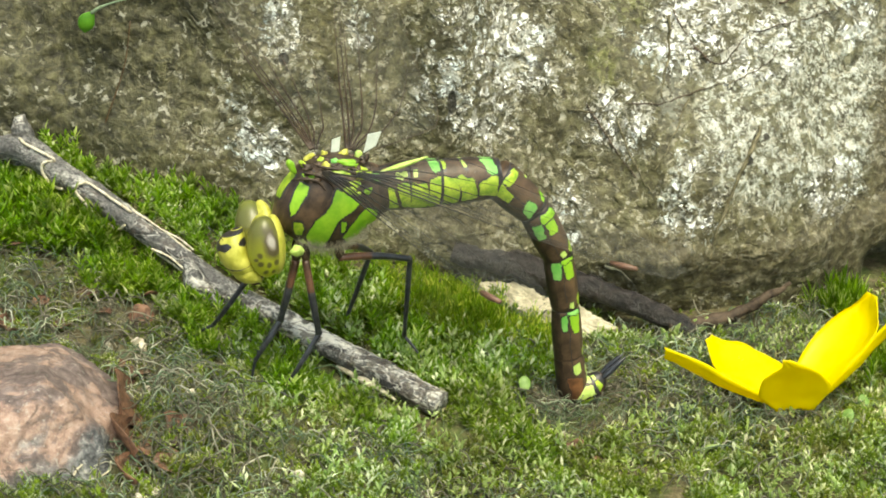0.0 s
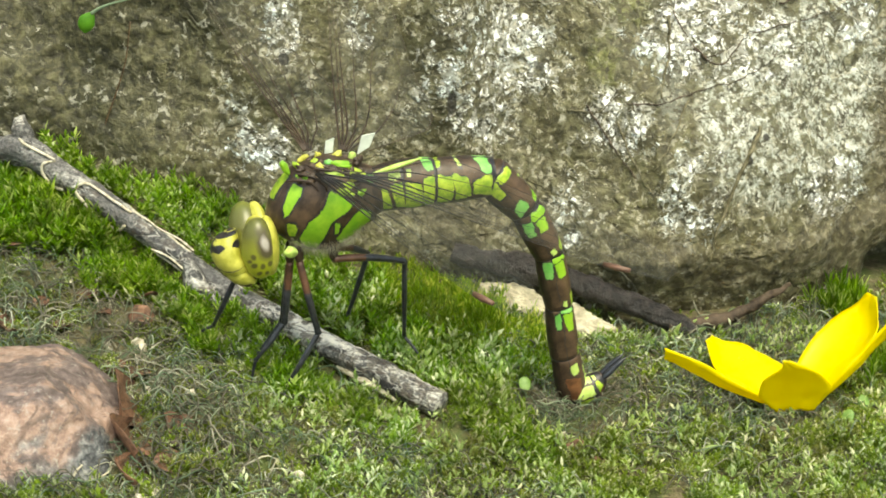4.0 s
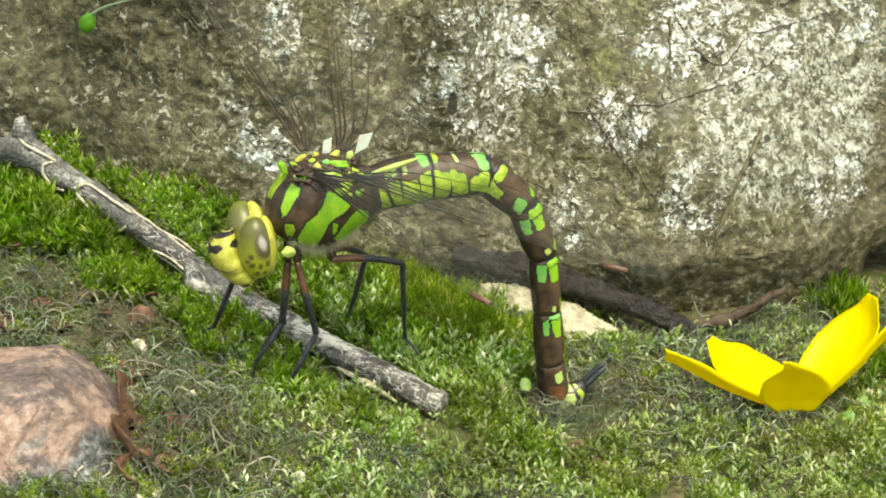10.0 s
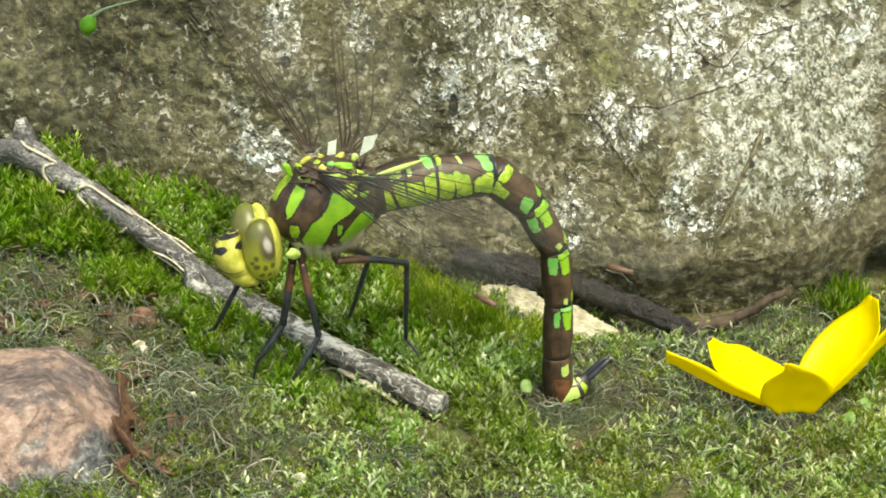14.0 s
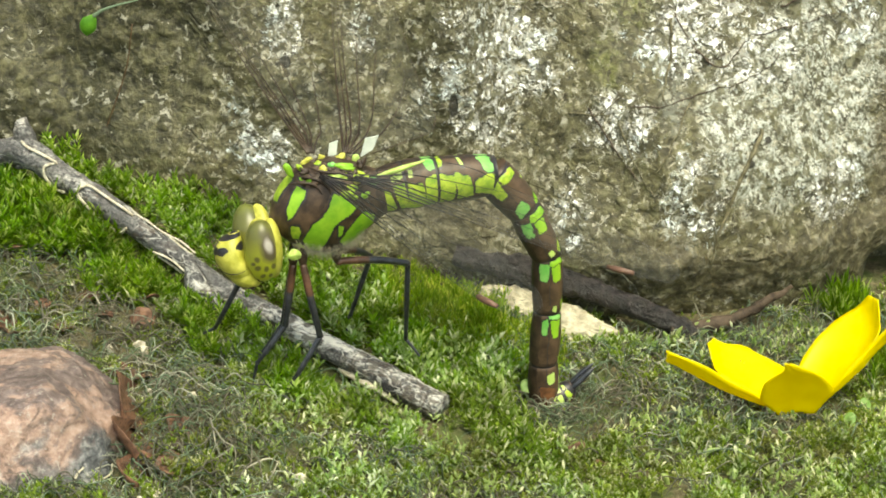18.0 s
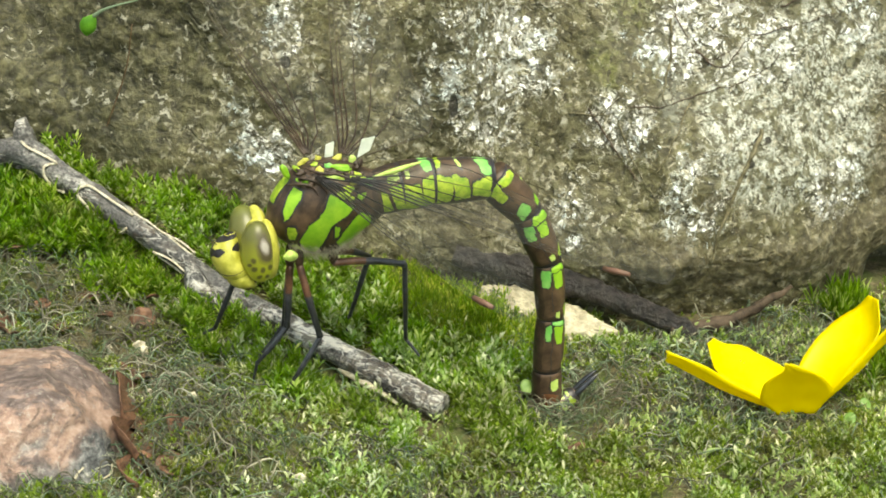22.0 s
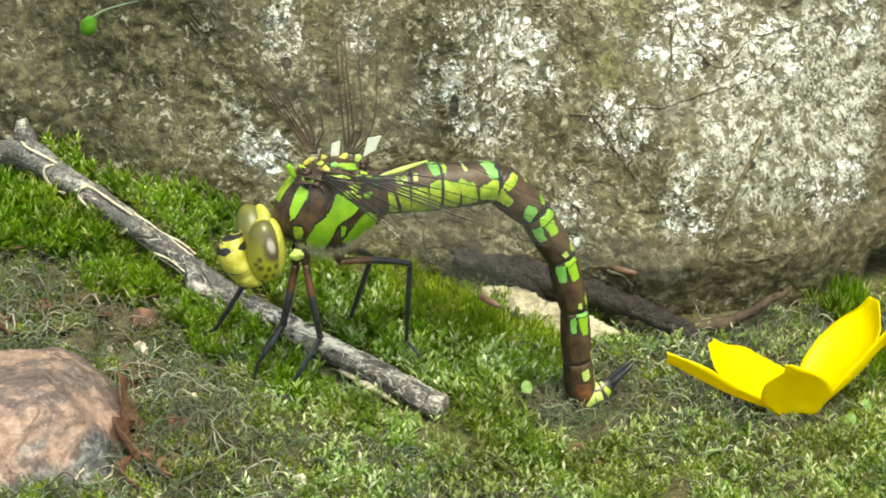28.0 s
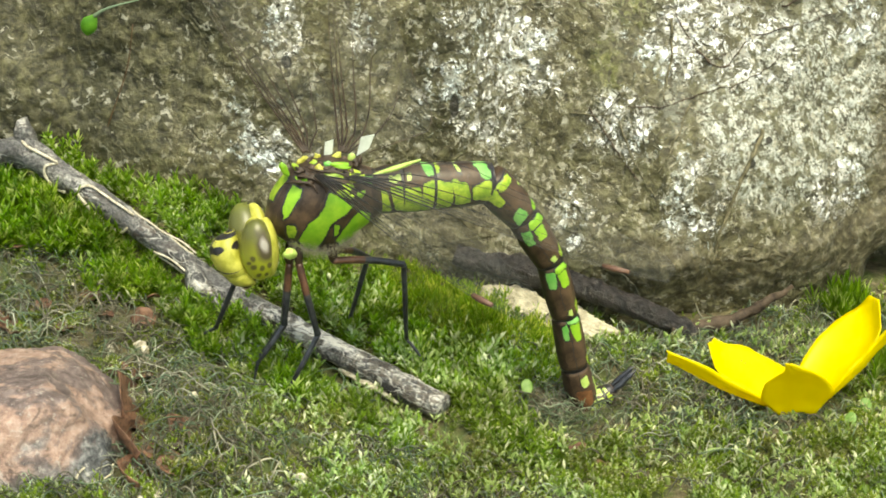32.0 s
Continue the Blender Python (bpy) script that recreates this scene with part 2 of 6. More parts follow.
    col = m.mix(ashen, col, m.ramp(fine, [(0.35, (0.07, 0.075, 0.06)), (0.65, (0.22, 0.235, 0.21))]))
    # crust of pale lichen, curled and lumpy, with dark gaps
    d1 = m.cells(1.35, 2.6, 1.0)[0]
    blob = m.noise(1.5, 2.4, 0.55, warp=1.2)
    grow = m.calc("ADD", m.calc("MULTIPLY", white, 0.18), m.calc("ADD", m.calc("MULTIPLY", blob, 0.50), m.calc("MULTIPLY", m.noise(3.6, 4, 0.62, warp=0.4), 0.52)))
    crust = m.calc("MULTIPLY", m.ramp(grow, [(0.545, 0.0), (0.572, 1.0)]), m.ramp(d1, [(0.40, 1.0), (0.56, 0.25)]))
    tone = m.ramp(m.calc("ADD", m.calc("MULTIPLY", white, 0.18), m.calc("ADD", m.calc("MULTIPLY", tiny, 0.5), m.calc("MULTIPLY", m.noise(2.6, 3, 0.6), 0.6))), [(0.44, (0.21, 0.20, 0.13)), (0.54, (0.46, 0.46, 0.39)), (0.62, (0.90, 0.91, 0.88))])
    tone = m.mix(m.ramp(m.noise(9, 2, 0.5), [(0.46, 0.0), (0.62, 0.9)]), tone, (0.86, 0.96, 1.0), "MULTIPLY")
    col = m.mix(crust, col, tone)
    flecks = m.ramp(m.noise(0.9, 2, 0.5, warp=0.5), [(0.575, 0.0), (0.615, 0.7)])
    col = m.mix(flecks, col, (0.36, 0.34, 0.25))
    curls = m.calc("MULTIPLY", m.ramp(curl, [(0.016, 1.0), (0.040, 0.0)]), m.ramp(m.calc("MULTIPLY_ADD", bare, 0.3, m.noise(4, 2, 0.5)), [(0.50, 0.0), (0.66, 0.6)]))
    col = m.mix(curls, col, (0.62, 0.62, 0.54))
    green = m.ramp(m.calc("ADD", patches(((22.5, 35, 3.0, 4.5), (26, 41, 4, 3), (-21.6, 14, 5, 3))), m.calc("MULTIPLY", wander, 0.5)), [(0.0, 0.0), (0.4, 0.6)])
    col = m.mix(green, col, m.ramp(fine, [(0.35, (0.05, 0.06, 0.012)), (0.65, (0.19, 0.20, 0.06))]))
    veins = m.calc("MULTIPLY", m.ramp(m.calc("ABSOLUTE", m.calc("SUBTRACT", m.noise(2.8, 3, 0.55, warp=1.2), 0.5)), [(0.014, 1.0), (0.034, 0.0)]), m.ramp(m.noise(6, 2, 0.5), [(0.40, 0.0), (0.54, 0.9)]))
    col = m.mix(veins, col, (0.055, 0.048, 0.022))
    cracks = m.calc("MULTIPLY", m.ramp(split, [(0.012, 1.0), (0.038, 0.0)]), m.ramp(big, [(0.42, 0.1), (0.58, 0.8)]))
    col = m.mix(cracks, col, m.ramp(fine, [(0.4, (0.04, 0.036, 0.014)), (0.6, (0.10, 0.092, 0.036))]))
    pits = m.ramp(m.noise(1.1, 3, 0.6), [(0.36, 0.9), (0.42, 0.0)])
    col = m.mix(pits, col, (0.04, 0.034, 0.016))
    algae = m.calc("MULTIPLY", m.ramp(m.calc("MULTIPLY_ADD", m.calc("SUBTRACT", mid, 0.5), 1.2, film), [(-0.05, 0.0), (0.3, 0.9)]), m.ramp(crust, [(0.0, 1.0), (1.0, 0.45)]))
    col = m.mix(algae, col, m.ramp(fine, [(0.38, (0.020, 0.019, 0.007)), (0.6, (0.056, 0.053, 0.021))]))
    gaps = m.ramp(m.noise(2.4, 3, 0.6, warp=0.9), [(0.425, 0.85), (0.46, 0.0)])                   # worn gaps in the crust
    col = m.mix(gaps, col, m.ramp(fine, [(0.36, (0.032, 0.029, 0.011)), (0.62, (0.125, 0.118, 0.055))]))
    chips = m.calc("MULTIPLY", m.ramp(m.noise(1.2, 3, 0.55, warp=0.8), [(0.570, 0.0), (0.600, 0.65)]), m.ramp(m.calc("ADD", bare, 0.5), [(0.3, 1.0), (0.9, 0.3)]))
    col = m.mix(chips, col, m.ramp(m.noise(2.4, 2, 0.5), [(0.42, (0.085, 0.078, 0.038)), (0.54, (0.165, 0.155, 0.095)), (0.66, (0.42, 0.41, 0.33))]))
    # darker brown patches low on the boulder and up its right edge
    sepia = m.ramp(m.calc("MULTIPLY_ADD", wander, 0.5, patches(((30, 10.5, 11, 5), (44, 8, 16, 5), (60, 9, 14, 7), (64, 20, 4, 16), (3, 14, 9, 6)))), [(0.0, 0.0), (0.5, 0.7)])
    col = m.mix(sepia, col, m.ramp(fine, [(0.36, (0.040, 0.032, 0.014)), (0.52, (0.085, 0.072, 0.036)), (0.66, (0.19, 0.17, 0.105))]))
    holes = m.ramp(patches(((43.2, 25.4, 0.5, 0.5), (44.6, 25.5, 0.45, 0.45), (42.1, 22.6, 0.65, 0.65), (1.3, 30.2, 0.7, 1.9), (-21.6, 36.1, 0.8, 0.9))), [(0.0, 0.0), (0.25, 0.9)])
    col = m.mix(holes, col, (0.025, 0.022, 0.015))
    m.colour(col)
    h = m.calc("ADD", fine, m.calc("ADD", m.calc("MULTIPLY", tiny, 0.35), m.calc("SUBTRACT", m.calc("MULTIPLY", crust, 0.5), m.calc("ADD", m.calc("MULTIPLY", cracks, 0.4), m.calc("MULTIPLY", holes, 1.0)))))
    return m.bump(h, 0.55)


def soil_material():
    m = Mat("mossy_soil", 0.9, 0.2)
    a, b = m.noise(6, 5, 0.7), m.noise(1.2, 4, 0.7)
    c = m.ramp(b, [(0.3, (0.05, 0.044, 0.024)), (0.55, (0.14, 0.12, 0.065)), (0.75, (0.24, 0.205, 0.13))])
    c = m.mix(m.ramp(a, [(0.45, 0.0), (0.62, 0.7)]), c, (0.07, 0.115, 0.025))
    m.colour(c)
    return m.bump(b, 0.8)


def leafy(name, dark, light, tip=None, rough=0.5, glow=0.35, dry=0.0):
    m = Mat(name, rough, 0.35)
    c = m.ramp(m.island(), [(0.0, dark), (0.74, light), (0.86, tip or light)])
    patch = m.noise(7, 3, 0.55)
    c = m.mix(m.ramp(patch, [(0.42, 0.0), (0.60, 0.6)]), c, tuple(0.6 * v for v in dark))
    drift = m.noise(16, 3, 0.6)
    c = m.mix(m.ramp(drift, [(0.40, 0.0), (0.56, 0.45)]), c, (1.15, 0.92, 0.8), "MULTIPLY")
    if dry:
        c = m.mix(m.ramp(m.noise(5.0, 4, 0.6), [(0.50, 0.0), (0.64, dry)]), c, (0.27, 0.23, 0.09))
    m.colour(c)
    return m.translucent(glow)


def bark_material():
    m = Mat("silvery_bark", 0.5, 0.5)
    a, b, c = m.noise(1.3, 4, 0.65, (0.4, 1, 1), 0.3, 34), m.noise(0.45, 4, 0.7), m.noise(6, 3, 0.5, (0.5, 1, 1), 0.3, 34)
    lines = m.calc("ABSOLUTE", m.calc("SUBTRACT", m.noise(1.7, 2, 0.5, (0.22, 1, 1), 0.6, 34), 0.5))
    lattice = m.calc("ABSOLUTE", m.calc("SUBTRACT", m.noise(1.5, 1, 0.5, (0.6, 1, 1), 0.8, 60), 0.5))
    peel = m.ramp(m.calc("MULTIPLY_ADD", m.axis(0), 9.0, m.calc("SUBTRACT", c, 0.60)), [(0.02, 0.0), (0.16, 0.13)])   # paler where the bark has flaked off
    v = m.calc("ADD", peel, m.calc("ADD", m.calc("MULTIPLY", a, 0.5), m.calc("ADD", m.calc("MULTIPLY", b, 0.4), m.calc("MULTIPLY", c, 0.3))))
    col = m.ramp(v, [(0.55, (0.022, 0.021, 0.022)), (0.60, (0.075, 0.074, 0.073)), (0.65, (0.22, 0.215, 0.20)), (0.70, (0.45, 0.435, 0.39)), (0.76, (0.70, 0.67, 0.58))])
    col = m.mix(m.ramp(lines, [(0.008, 0.75), (0.022, 0.0)]), col, (0.58, 0.57, 0.52))
    col = m.mix(m.calc("MULTIPLY", m.ramp(lattice, [(0.010, 0.8), (0.025, 0.0)]), m.ramp(c, [(0.48, 0.0), (0.56, 1.0)])), col, (0.62, 0.61, 0.57))
    creases = m.calc("ABSOLUTE", m.calc("SUBTRACT", m.noise(2.2, 2, 0.5, (0.45, 1, 1), 0.9, 20), 0.5))
    col = m.mix(m.ramp(creases, [(0.012, 0.75), (0.03, 0.0)]), col, (0.085, 0.065, 0.048))
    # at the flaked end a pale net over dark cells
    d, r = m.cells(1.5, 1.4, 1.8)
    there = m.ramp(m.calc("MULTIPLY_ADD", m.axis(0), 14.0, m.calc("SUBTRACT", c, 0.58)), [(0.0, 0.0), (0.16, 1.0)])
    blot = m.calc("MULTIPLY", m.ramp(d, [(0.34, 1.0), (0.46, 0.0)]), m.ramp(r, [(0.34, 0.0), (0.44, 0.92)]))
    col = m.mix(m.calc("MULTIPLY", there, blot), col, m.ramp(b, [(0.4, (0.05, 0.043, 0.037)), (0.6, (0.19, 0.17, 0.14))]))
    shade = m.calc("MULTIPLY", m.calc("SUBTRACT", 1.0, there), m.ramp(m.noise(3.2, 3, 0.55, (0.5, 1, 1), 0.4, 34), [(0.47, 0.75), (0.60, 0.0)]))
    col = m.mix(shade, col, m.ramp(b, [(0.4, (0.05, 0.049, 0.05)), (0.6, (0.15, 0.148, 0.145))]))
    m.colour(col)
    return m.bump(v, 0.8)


def stone_material():
    m = Mat("red_stone", 0.55, 0.5)
    a, b, c, d = m.noise(11, 4, 0.6, warp=0.6), m.noise(1.3, 6, 0.72), m.noise(3.4, 5, 0.68, None, 0.25), m.noise(0.7, 4, 0.7)
    red = m.ramp(b, [(0.32, (0.20, 0.125, 0.095)), (0.5, (0.35, 0.235, 0.185)), (0.68, (0.48, 0.36, 0.30))])
    dusk = m.ramp(b, [(0.32, (0.075, 0.055, 0.052)), (0.5, (0.14, 0.105, 0.098)), (0.68, (0.27, 0.215, 0.20))])
    grey = m.ramp(b, [(0.32, (0.09, 0.092, 0.092)), (0.5, (0.23, 0.235, 0.232)), (0.7, (0.44, 0.45, 0.445))])
    X, Y, Z = (m.calc("MULTIPLY", m.axis(k), 1000.0) for k in (0, 1, 2))
    band = m.calc("ADD", m.calc("MULTIPLY", m.noise(9, 4, 0.62, warp=0.9), 0.62), m.calc("MULTIPLY", c, 0.38))
    col = m.mix(m.ramp(band, [(0.50, 0.95), (0.55, 0.0)]), red, dusk)
    low = m.calc("MULTIPLY_ADD", m.calc("SUBTRACT", a, 0.5), 26.0, m.calc("ADD", m.calc("MULTIPLY", Z, 0.9), m.calc("MULTIPLY", Y, 0.45)))
    col = m.mix(m.ramp(m.calc("MULTIPLY_ADD", low, 0.05, 0.5), [(0.36, 0.9), (0.50, 0.0)]), col, grey)
    cracks = m.calc("ABSOLUTE", m.calc("SUBTRACT", m.noise(7, 3, 0.6, warp=0.8), 0.5))
    col = m.mix(m.calc("MULTIPLY", m.ramp(cracks, [(0.006, 0.7), (0.03, 0.0)]), m.ramp(c, [(0.46, 0.0), (0.56, 1.0)])), col, (0.07, 0.05, 0.044))

    def spot(x, y, z, r):
        q = [m.calc("SUBTRACT", k, v) for k, v in ((X, x), (Y, y), (Z, z))]
        far = m.calc("SQRT", m.calc("ADD", m.calc("MULTIPLY", q[0], q[0]), m.calc("ADD", m.calc("MULTIPLY", q[1], q[1]), m.calc("MULTIPLY", q[2], q[2]))))
        return m.calc("ADD", m.calc("SUBTRACT", 1.0, m.calc("DIVIDE", far, r)), m.calc("MULTIPLY", m.calc("SUBTRACT", c, 0.5), 2.2))

    crust = m.calc("MAXIMUM", spot(12.8, -5.5, 7.2, 3.0), spot(13.4, -8.0, 1.2, 4.8))
    col = m.mix(m.ramp(crust, [(0.05, 0.0), (0.3, 1.0)]), col, m.ramp(m.mix(0.5, d, b), [(0.42, (0.035, 0.037, 0.039)), (0.52, (0.12, 0.125, 0.125)), (0.62, (0.36, 0.36, 0.34))]))
    col = m.mix(m.ramp(d, [(0.60, 0.0), (0.66, 0.5)]), col, (0.48, 0.45, 0.40))
    m.colour(col)
    return m.bump(m.calc("ADD", b, m.calc("MULTIPLY", d, 0.5)), 0.55)


def petal_material():
    m = Mat("yellow_petal", 0.45, 0.35)
    n = m.noise(5, 4, 0.6, stretch=(1, 1, 0.2))
    m.colour(m.ramp(n, [(0.3, (0.84, 0.70, 0.004)), (0.7, (0.93, 0.80, 0.006))]))
    m.bump(n, 0.06)
    return m.translucent(0.4, (0.95, 0.78, 0.004))


ROCK, SOIL, BARK, RED_STONE, PETAL = (f().m for f in (rock_material, soil_material, bark_material, stone_material, petal_material))
DARK_BARK = grained("dark_wet_bark", (0.005, 0.0045, 0.004), (0.045, 0.037, 0.033), 1.1, 0.30, 0.6, 1.2).m
BROWN_TWIG = grained("brown_twig", (0.026, 0.018, 0.012), (0.105, 0.075, 0.05), 1.2, 0.75, 0.3, 0.25).m
CREAM_STONE = grained("cream_stone", (0.26, 0.23, 0.15), (0.52, 0.48, 0.35), 2.2, 0.7, 0.4, 0.3).m
LEAF_MOSS = leafy("leafy_moss", (0.085, 0.20, 0.006), (0.29, 0.51, 0.02), (0.62, 0.76, 0.24), 0.32, 0.62, 0.15).m
HAIR_MOSS = leafy("hair_moss", (0.13, 0.26, 0.010), (0.35, 0.58, 0.03), (0.62, 0.74, 0.12), 0.4, 0.64, 0.25).m
LOW_MOSS = leafy("low_moss", (0.13, 0.22, 0.022), (0.37, 0.53, 0.06), (0.78, 0.86, 0.56), 0.3, 0.6, 0.55).m
TUFT_MOSS = leafy("tuft_moss", (0.14, 0.28, 0.018), (0.42, 0.62, 0.08), (0.86, 0.92, 0.66), 0.28, 0.64, 0.15).m
PALE_MOSS = leafy("pale_moss", (0.26, 0.42, 0.10), (0.50, 0.64, 0.26), (0.80, 0.86, 0.60), 0.28, 0.45).m
FIBRE = leafy("dry_fibre", (0.10, 0.10, 0.07), (0.21, 0.22, 0.162), (0.45, 0.48, 0.38), 0.6, 0.2).m
GREEN_FIBRE = leafy("green_fibre", (0.10, 0.155, 0.085), (0.21, 0.30, 0.19), (0.42, 0.52, 0.37), 0.55, 0.25).m
DEAD_LEAF = grained("dead_leaf", (0.045, 0.021, 0.012), (0.20, 0.105, 0.060), 0.9, 0.55, 0.4, 0.25).m
PALE_CRUMB = grained("pale_crumb", (0.30, 0.26, 0.17), (0.66, 0.62, 0.50), 0.6, 0.6, 0.4, 0.1).m
GREEN_LEAF = grained("fresh_leaf", (0.07, 0.22, 0.012), (0.14, 0.36, 0.025), 2.0, 0.45, 0.4, 0.03).translucent(0.35).m
SEEDLING = grained("seedling_leaf", (0.16, 0.30, 0.05), (0.30, 0.46, 0.13), 1.5, 0.4, 0.45, 0.03).translucent(0.35).m
TAN_ROOT = grained("tan_root", (0.06, 0.053, 0.026), (0.19, 0.17, 0.10), 1.1, 0.7, 0.3, 0.2).m
PALE_HAIR = grained("pale_hair", (0.42, 0.38, 0.27), (0.60, 0.56, 0.42), 1.0, 0.6, 0.3, 0.0).m
SETA = grained("seta_stalk", (0.05, 0.028, 0.012), (0.11, 0.06, 0.02), 1.5, 0.55, 0.4, 0.02).m

# ---- the ground: one sheet with a mossy bank that climbs to the left and back ----
BASE_X = (-75, -62, -54, -46, -38, -31, -24.5, -14.5, -5, 4.3, 12, 30, 45, 55, 75)
BASE_Y = (34, 32.5, 33, 29, 27.5, 26.5, 24.5, 24, 25, 24.2, 24, 20, 23, 29, 36)


def rock_foot(x):
    return float(np.interp(x, BASE_X, BASE_Y))


def lift(t):
    t = min(max(t, 0.0), 1.0)
    return t * t * (3 - 2 * t)


def bank_height(x, y):
    """The ground without its unevenness."""
    base = 0.155 * (18 - min(max(x, -55.0), 18.0))
    base *= 1 - lift((abs(x) - 90) / 200)
    extra = float(np.interp(x, (-110, -60, -34, -6, 12), (2.0, 8.5, 9.0, 2.6, 0.4)))
    return base + extra * lift((y + 6 + 0.12 * x) / 34) * (1 - lift((y - 120) / 160))


def ground_height(x, y):
    front = -1.5 * lift((-y - 25) / 60)
    v = Vector((x * 0.05, y * 0.05, 0.3))
    rough = 1.1 * noise.noise(v) + 0.6 * noise.noise(v * 3.1) + 0.3 * noise.noise(v * 8.0)
    rough -= 2.0 * max(0.0, 1 - ((x - 15) ** 2 + (y - 1) ** 2) / 90)        # hollow where the eggs are laid
    calm = 1 - 0.6 * lift((abs(x - 18) < 8 and abs(y) < 8) * 1.0)
    return bank_height(x, y) + front + rough * calm


def spread(inner, step, far, grow=1.35):
    """Places along one axis: even within, wider and wider outside."""
    p = list(np.arange(inner[0], inner[1] + step / 2, step))
    d, q = step, p[-1]
    hi, lo = [], []
    while q < far:
        d *= grow
        q += d
        hi.append(q)
    d, q = step, p[0]
    while q > -far:
        d *= grow
        q -= d
        lo.append(q)
    return np.array(lo[::-1] + p + hi)


def grid_faces(nx, ny):
    i, j = np.meshgrid(np.arange(nx - 1), np.arange(ny - 1), indexing="ij")
    a = (i * ny + j).ravel()
    return np.stack([a, a + ny, a + ny + 1, a + 1], 1)


gx, gy = spread((-75, 75), 0.75, 30000), spread((-55, 50), 0.75, 30000)
gv = [(x, y, ground_height(x, y) if abs(x) < 900 and abs(y) < 900 else 0.0) for x in gx for y in gy]
ground = array_mesh("ground", gv, grid_faces(len(gx), len(gy)), SOIL)
tagged(ground, "dark damp soil under moss beside a boulder", "ground", kind="structure")


# ---- the boulder behind ----
def rock_front(x, z):
    foot = rock_foot(x)
    right = lift((x + 9) / 16)                       # the bulging face to the right
    swell = right * lift((x + 3) / 14)
    y = foot + 2.0 * right
    y += (1 - right) * (0.24 * max(z - bank_height(x, foot), -8.0) + 0.6)
    crease = 9.5 + 0.02 * (x - 20)
    if z < crease:                                  # undercut below the crease
        y += swell * (0.16 * (crease - z) - 2.2)
    else:
        y += swell * (-2.2 + 0.36 * (z - crease) + 0.004 * (z - crease) ** 2)
    y -= right * (1 - swell) * 0.5
    y += 9 * lift((x - 60) / 5) * lift((7 - z) / 5)
    v = Vector((x * 0.045, z * 0.045, 4.2))
    y += 3.0 * noise.noise(v) + 1.4 * noise.noise(v * 2.7) + 0.35 * noise.noise(v * 6.3) + 0.35 * noise.noise(v * 14) + 0.28 * noise.noise(v * 31)
    return y


def boulder():
    xs, zs = spread((-72, 72), 0.4, 165), spread((-6, 52), 0.4, 150)
    xs, zs = xs[(xs > -235) & (xs < 205)], zs[(zs > -30) & (zs < 160)]
    xs = np.concatenate([[-260.0], xs, [225.0]])
    zs = np.concatenate([[-100.0, -60.0], zs, [172.0]])
    nx, nz = len(xs), len(zs)
    front, back = [], []
    for x in xs:
        for z in zs:
            u, w = (x + 17) / 243, (z - 36) / 136
            edge = max(0.0, 1 - abs(u) ** 5) * max(0.0, 1 - abs(w) ** 5)
            y = rock_front(x, z)
            y += 90 * (1 - math.sqrt(edge))
            front.append((x, y, z))
            body = 220 * math.sqrt(max(0.0, 1 - u * u)) * math.sqrt(max(0.0, 1 - w * w))
            back.append((x, y + 2 + body * (0.9 + 0.2 * noise.noise(Vector((x, z, 7)) * 0.012)), z))
    a = grid_faces(nx, nz)
    b = a[:, ::-1] + nx * nz
    rim = [i * nz for i in range(nx)] + [(nx - 1) * nz + j for j in range(1, nz)] + [i * nz + nz - 1 for i in range(nx - 2, -1, -1)] + [j for j in range(nz - 2, 0, -1)]
    side = [(rim[k], rim[k - 1], rim[k - 1] + nx * nz, rim[k] + nx * nz) for k in range(len(rim))]
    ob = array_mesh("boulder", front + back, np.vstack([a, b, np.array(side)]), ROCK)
    return tagged(ob, "large weathered boulder crusted with pale lichen and algae", "rock")


boulder()

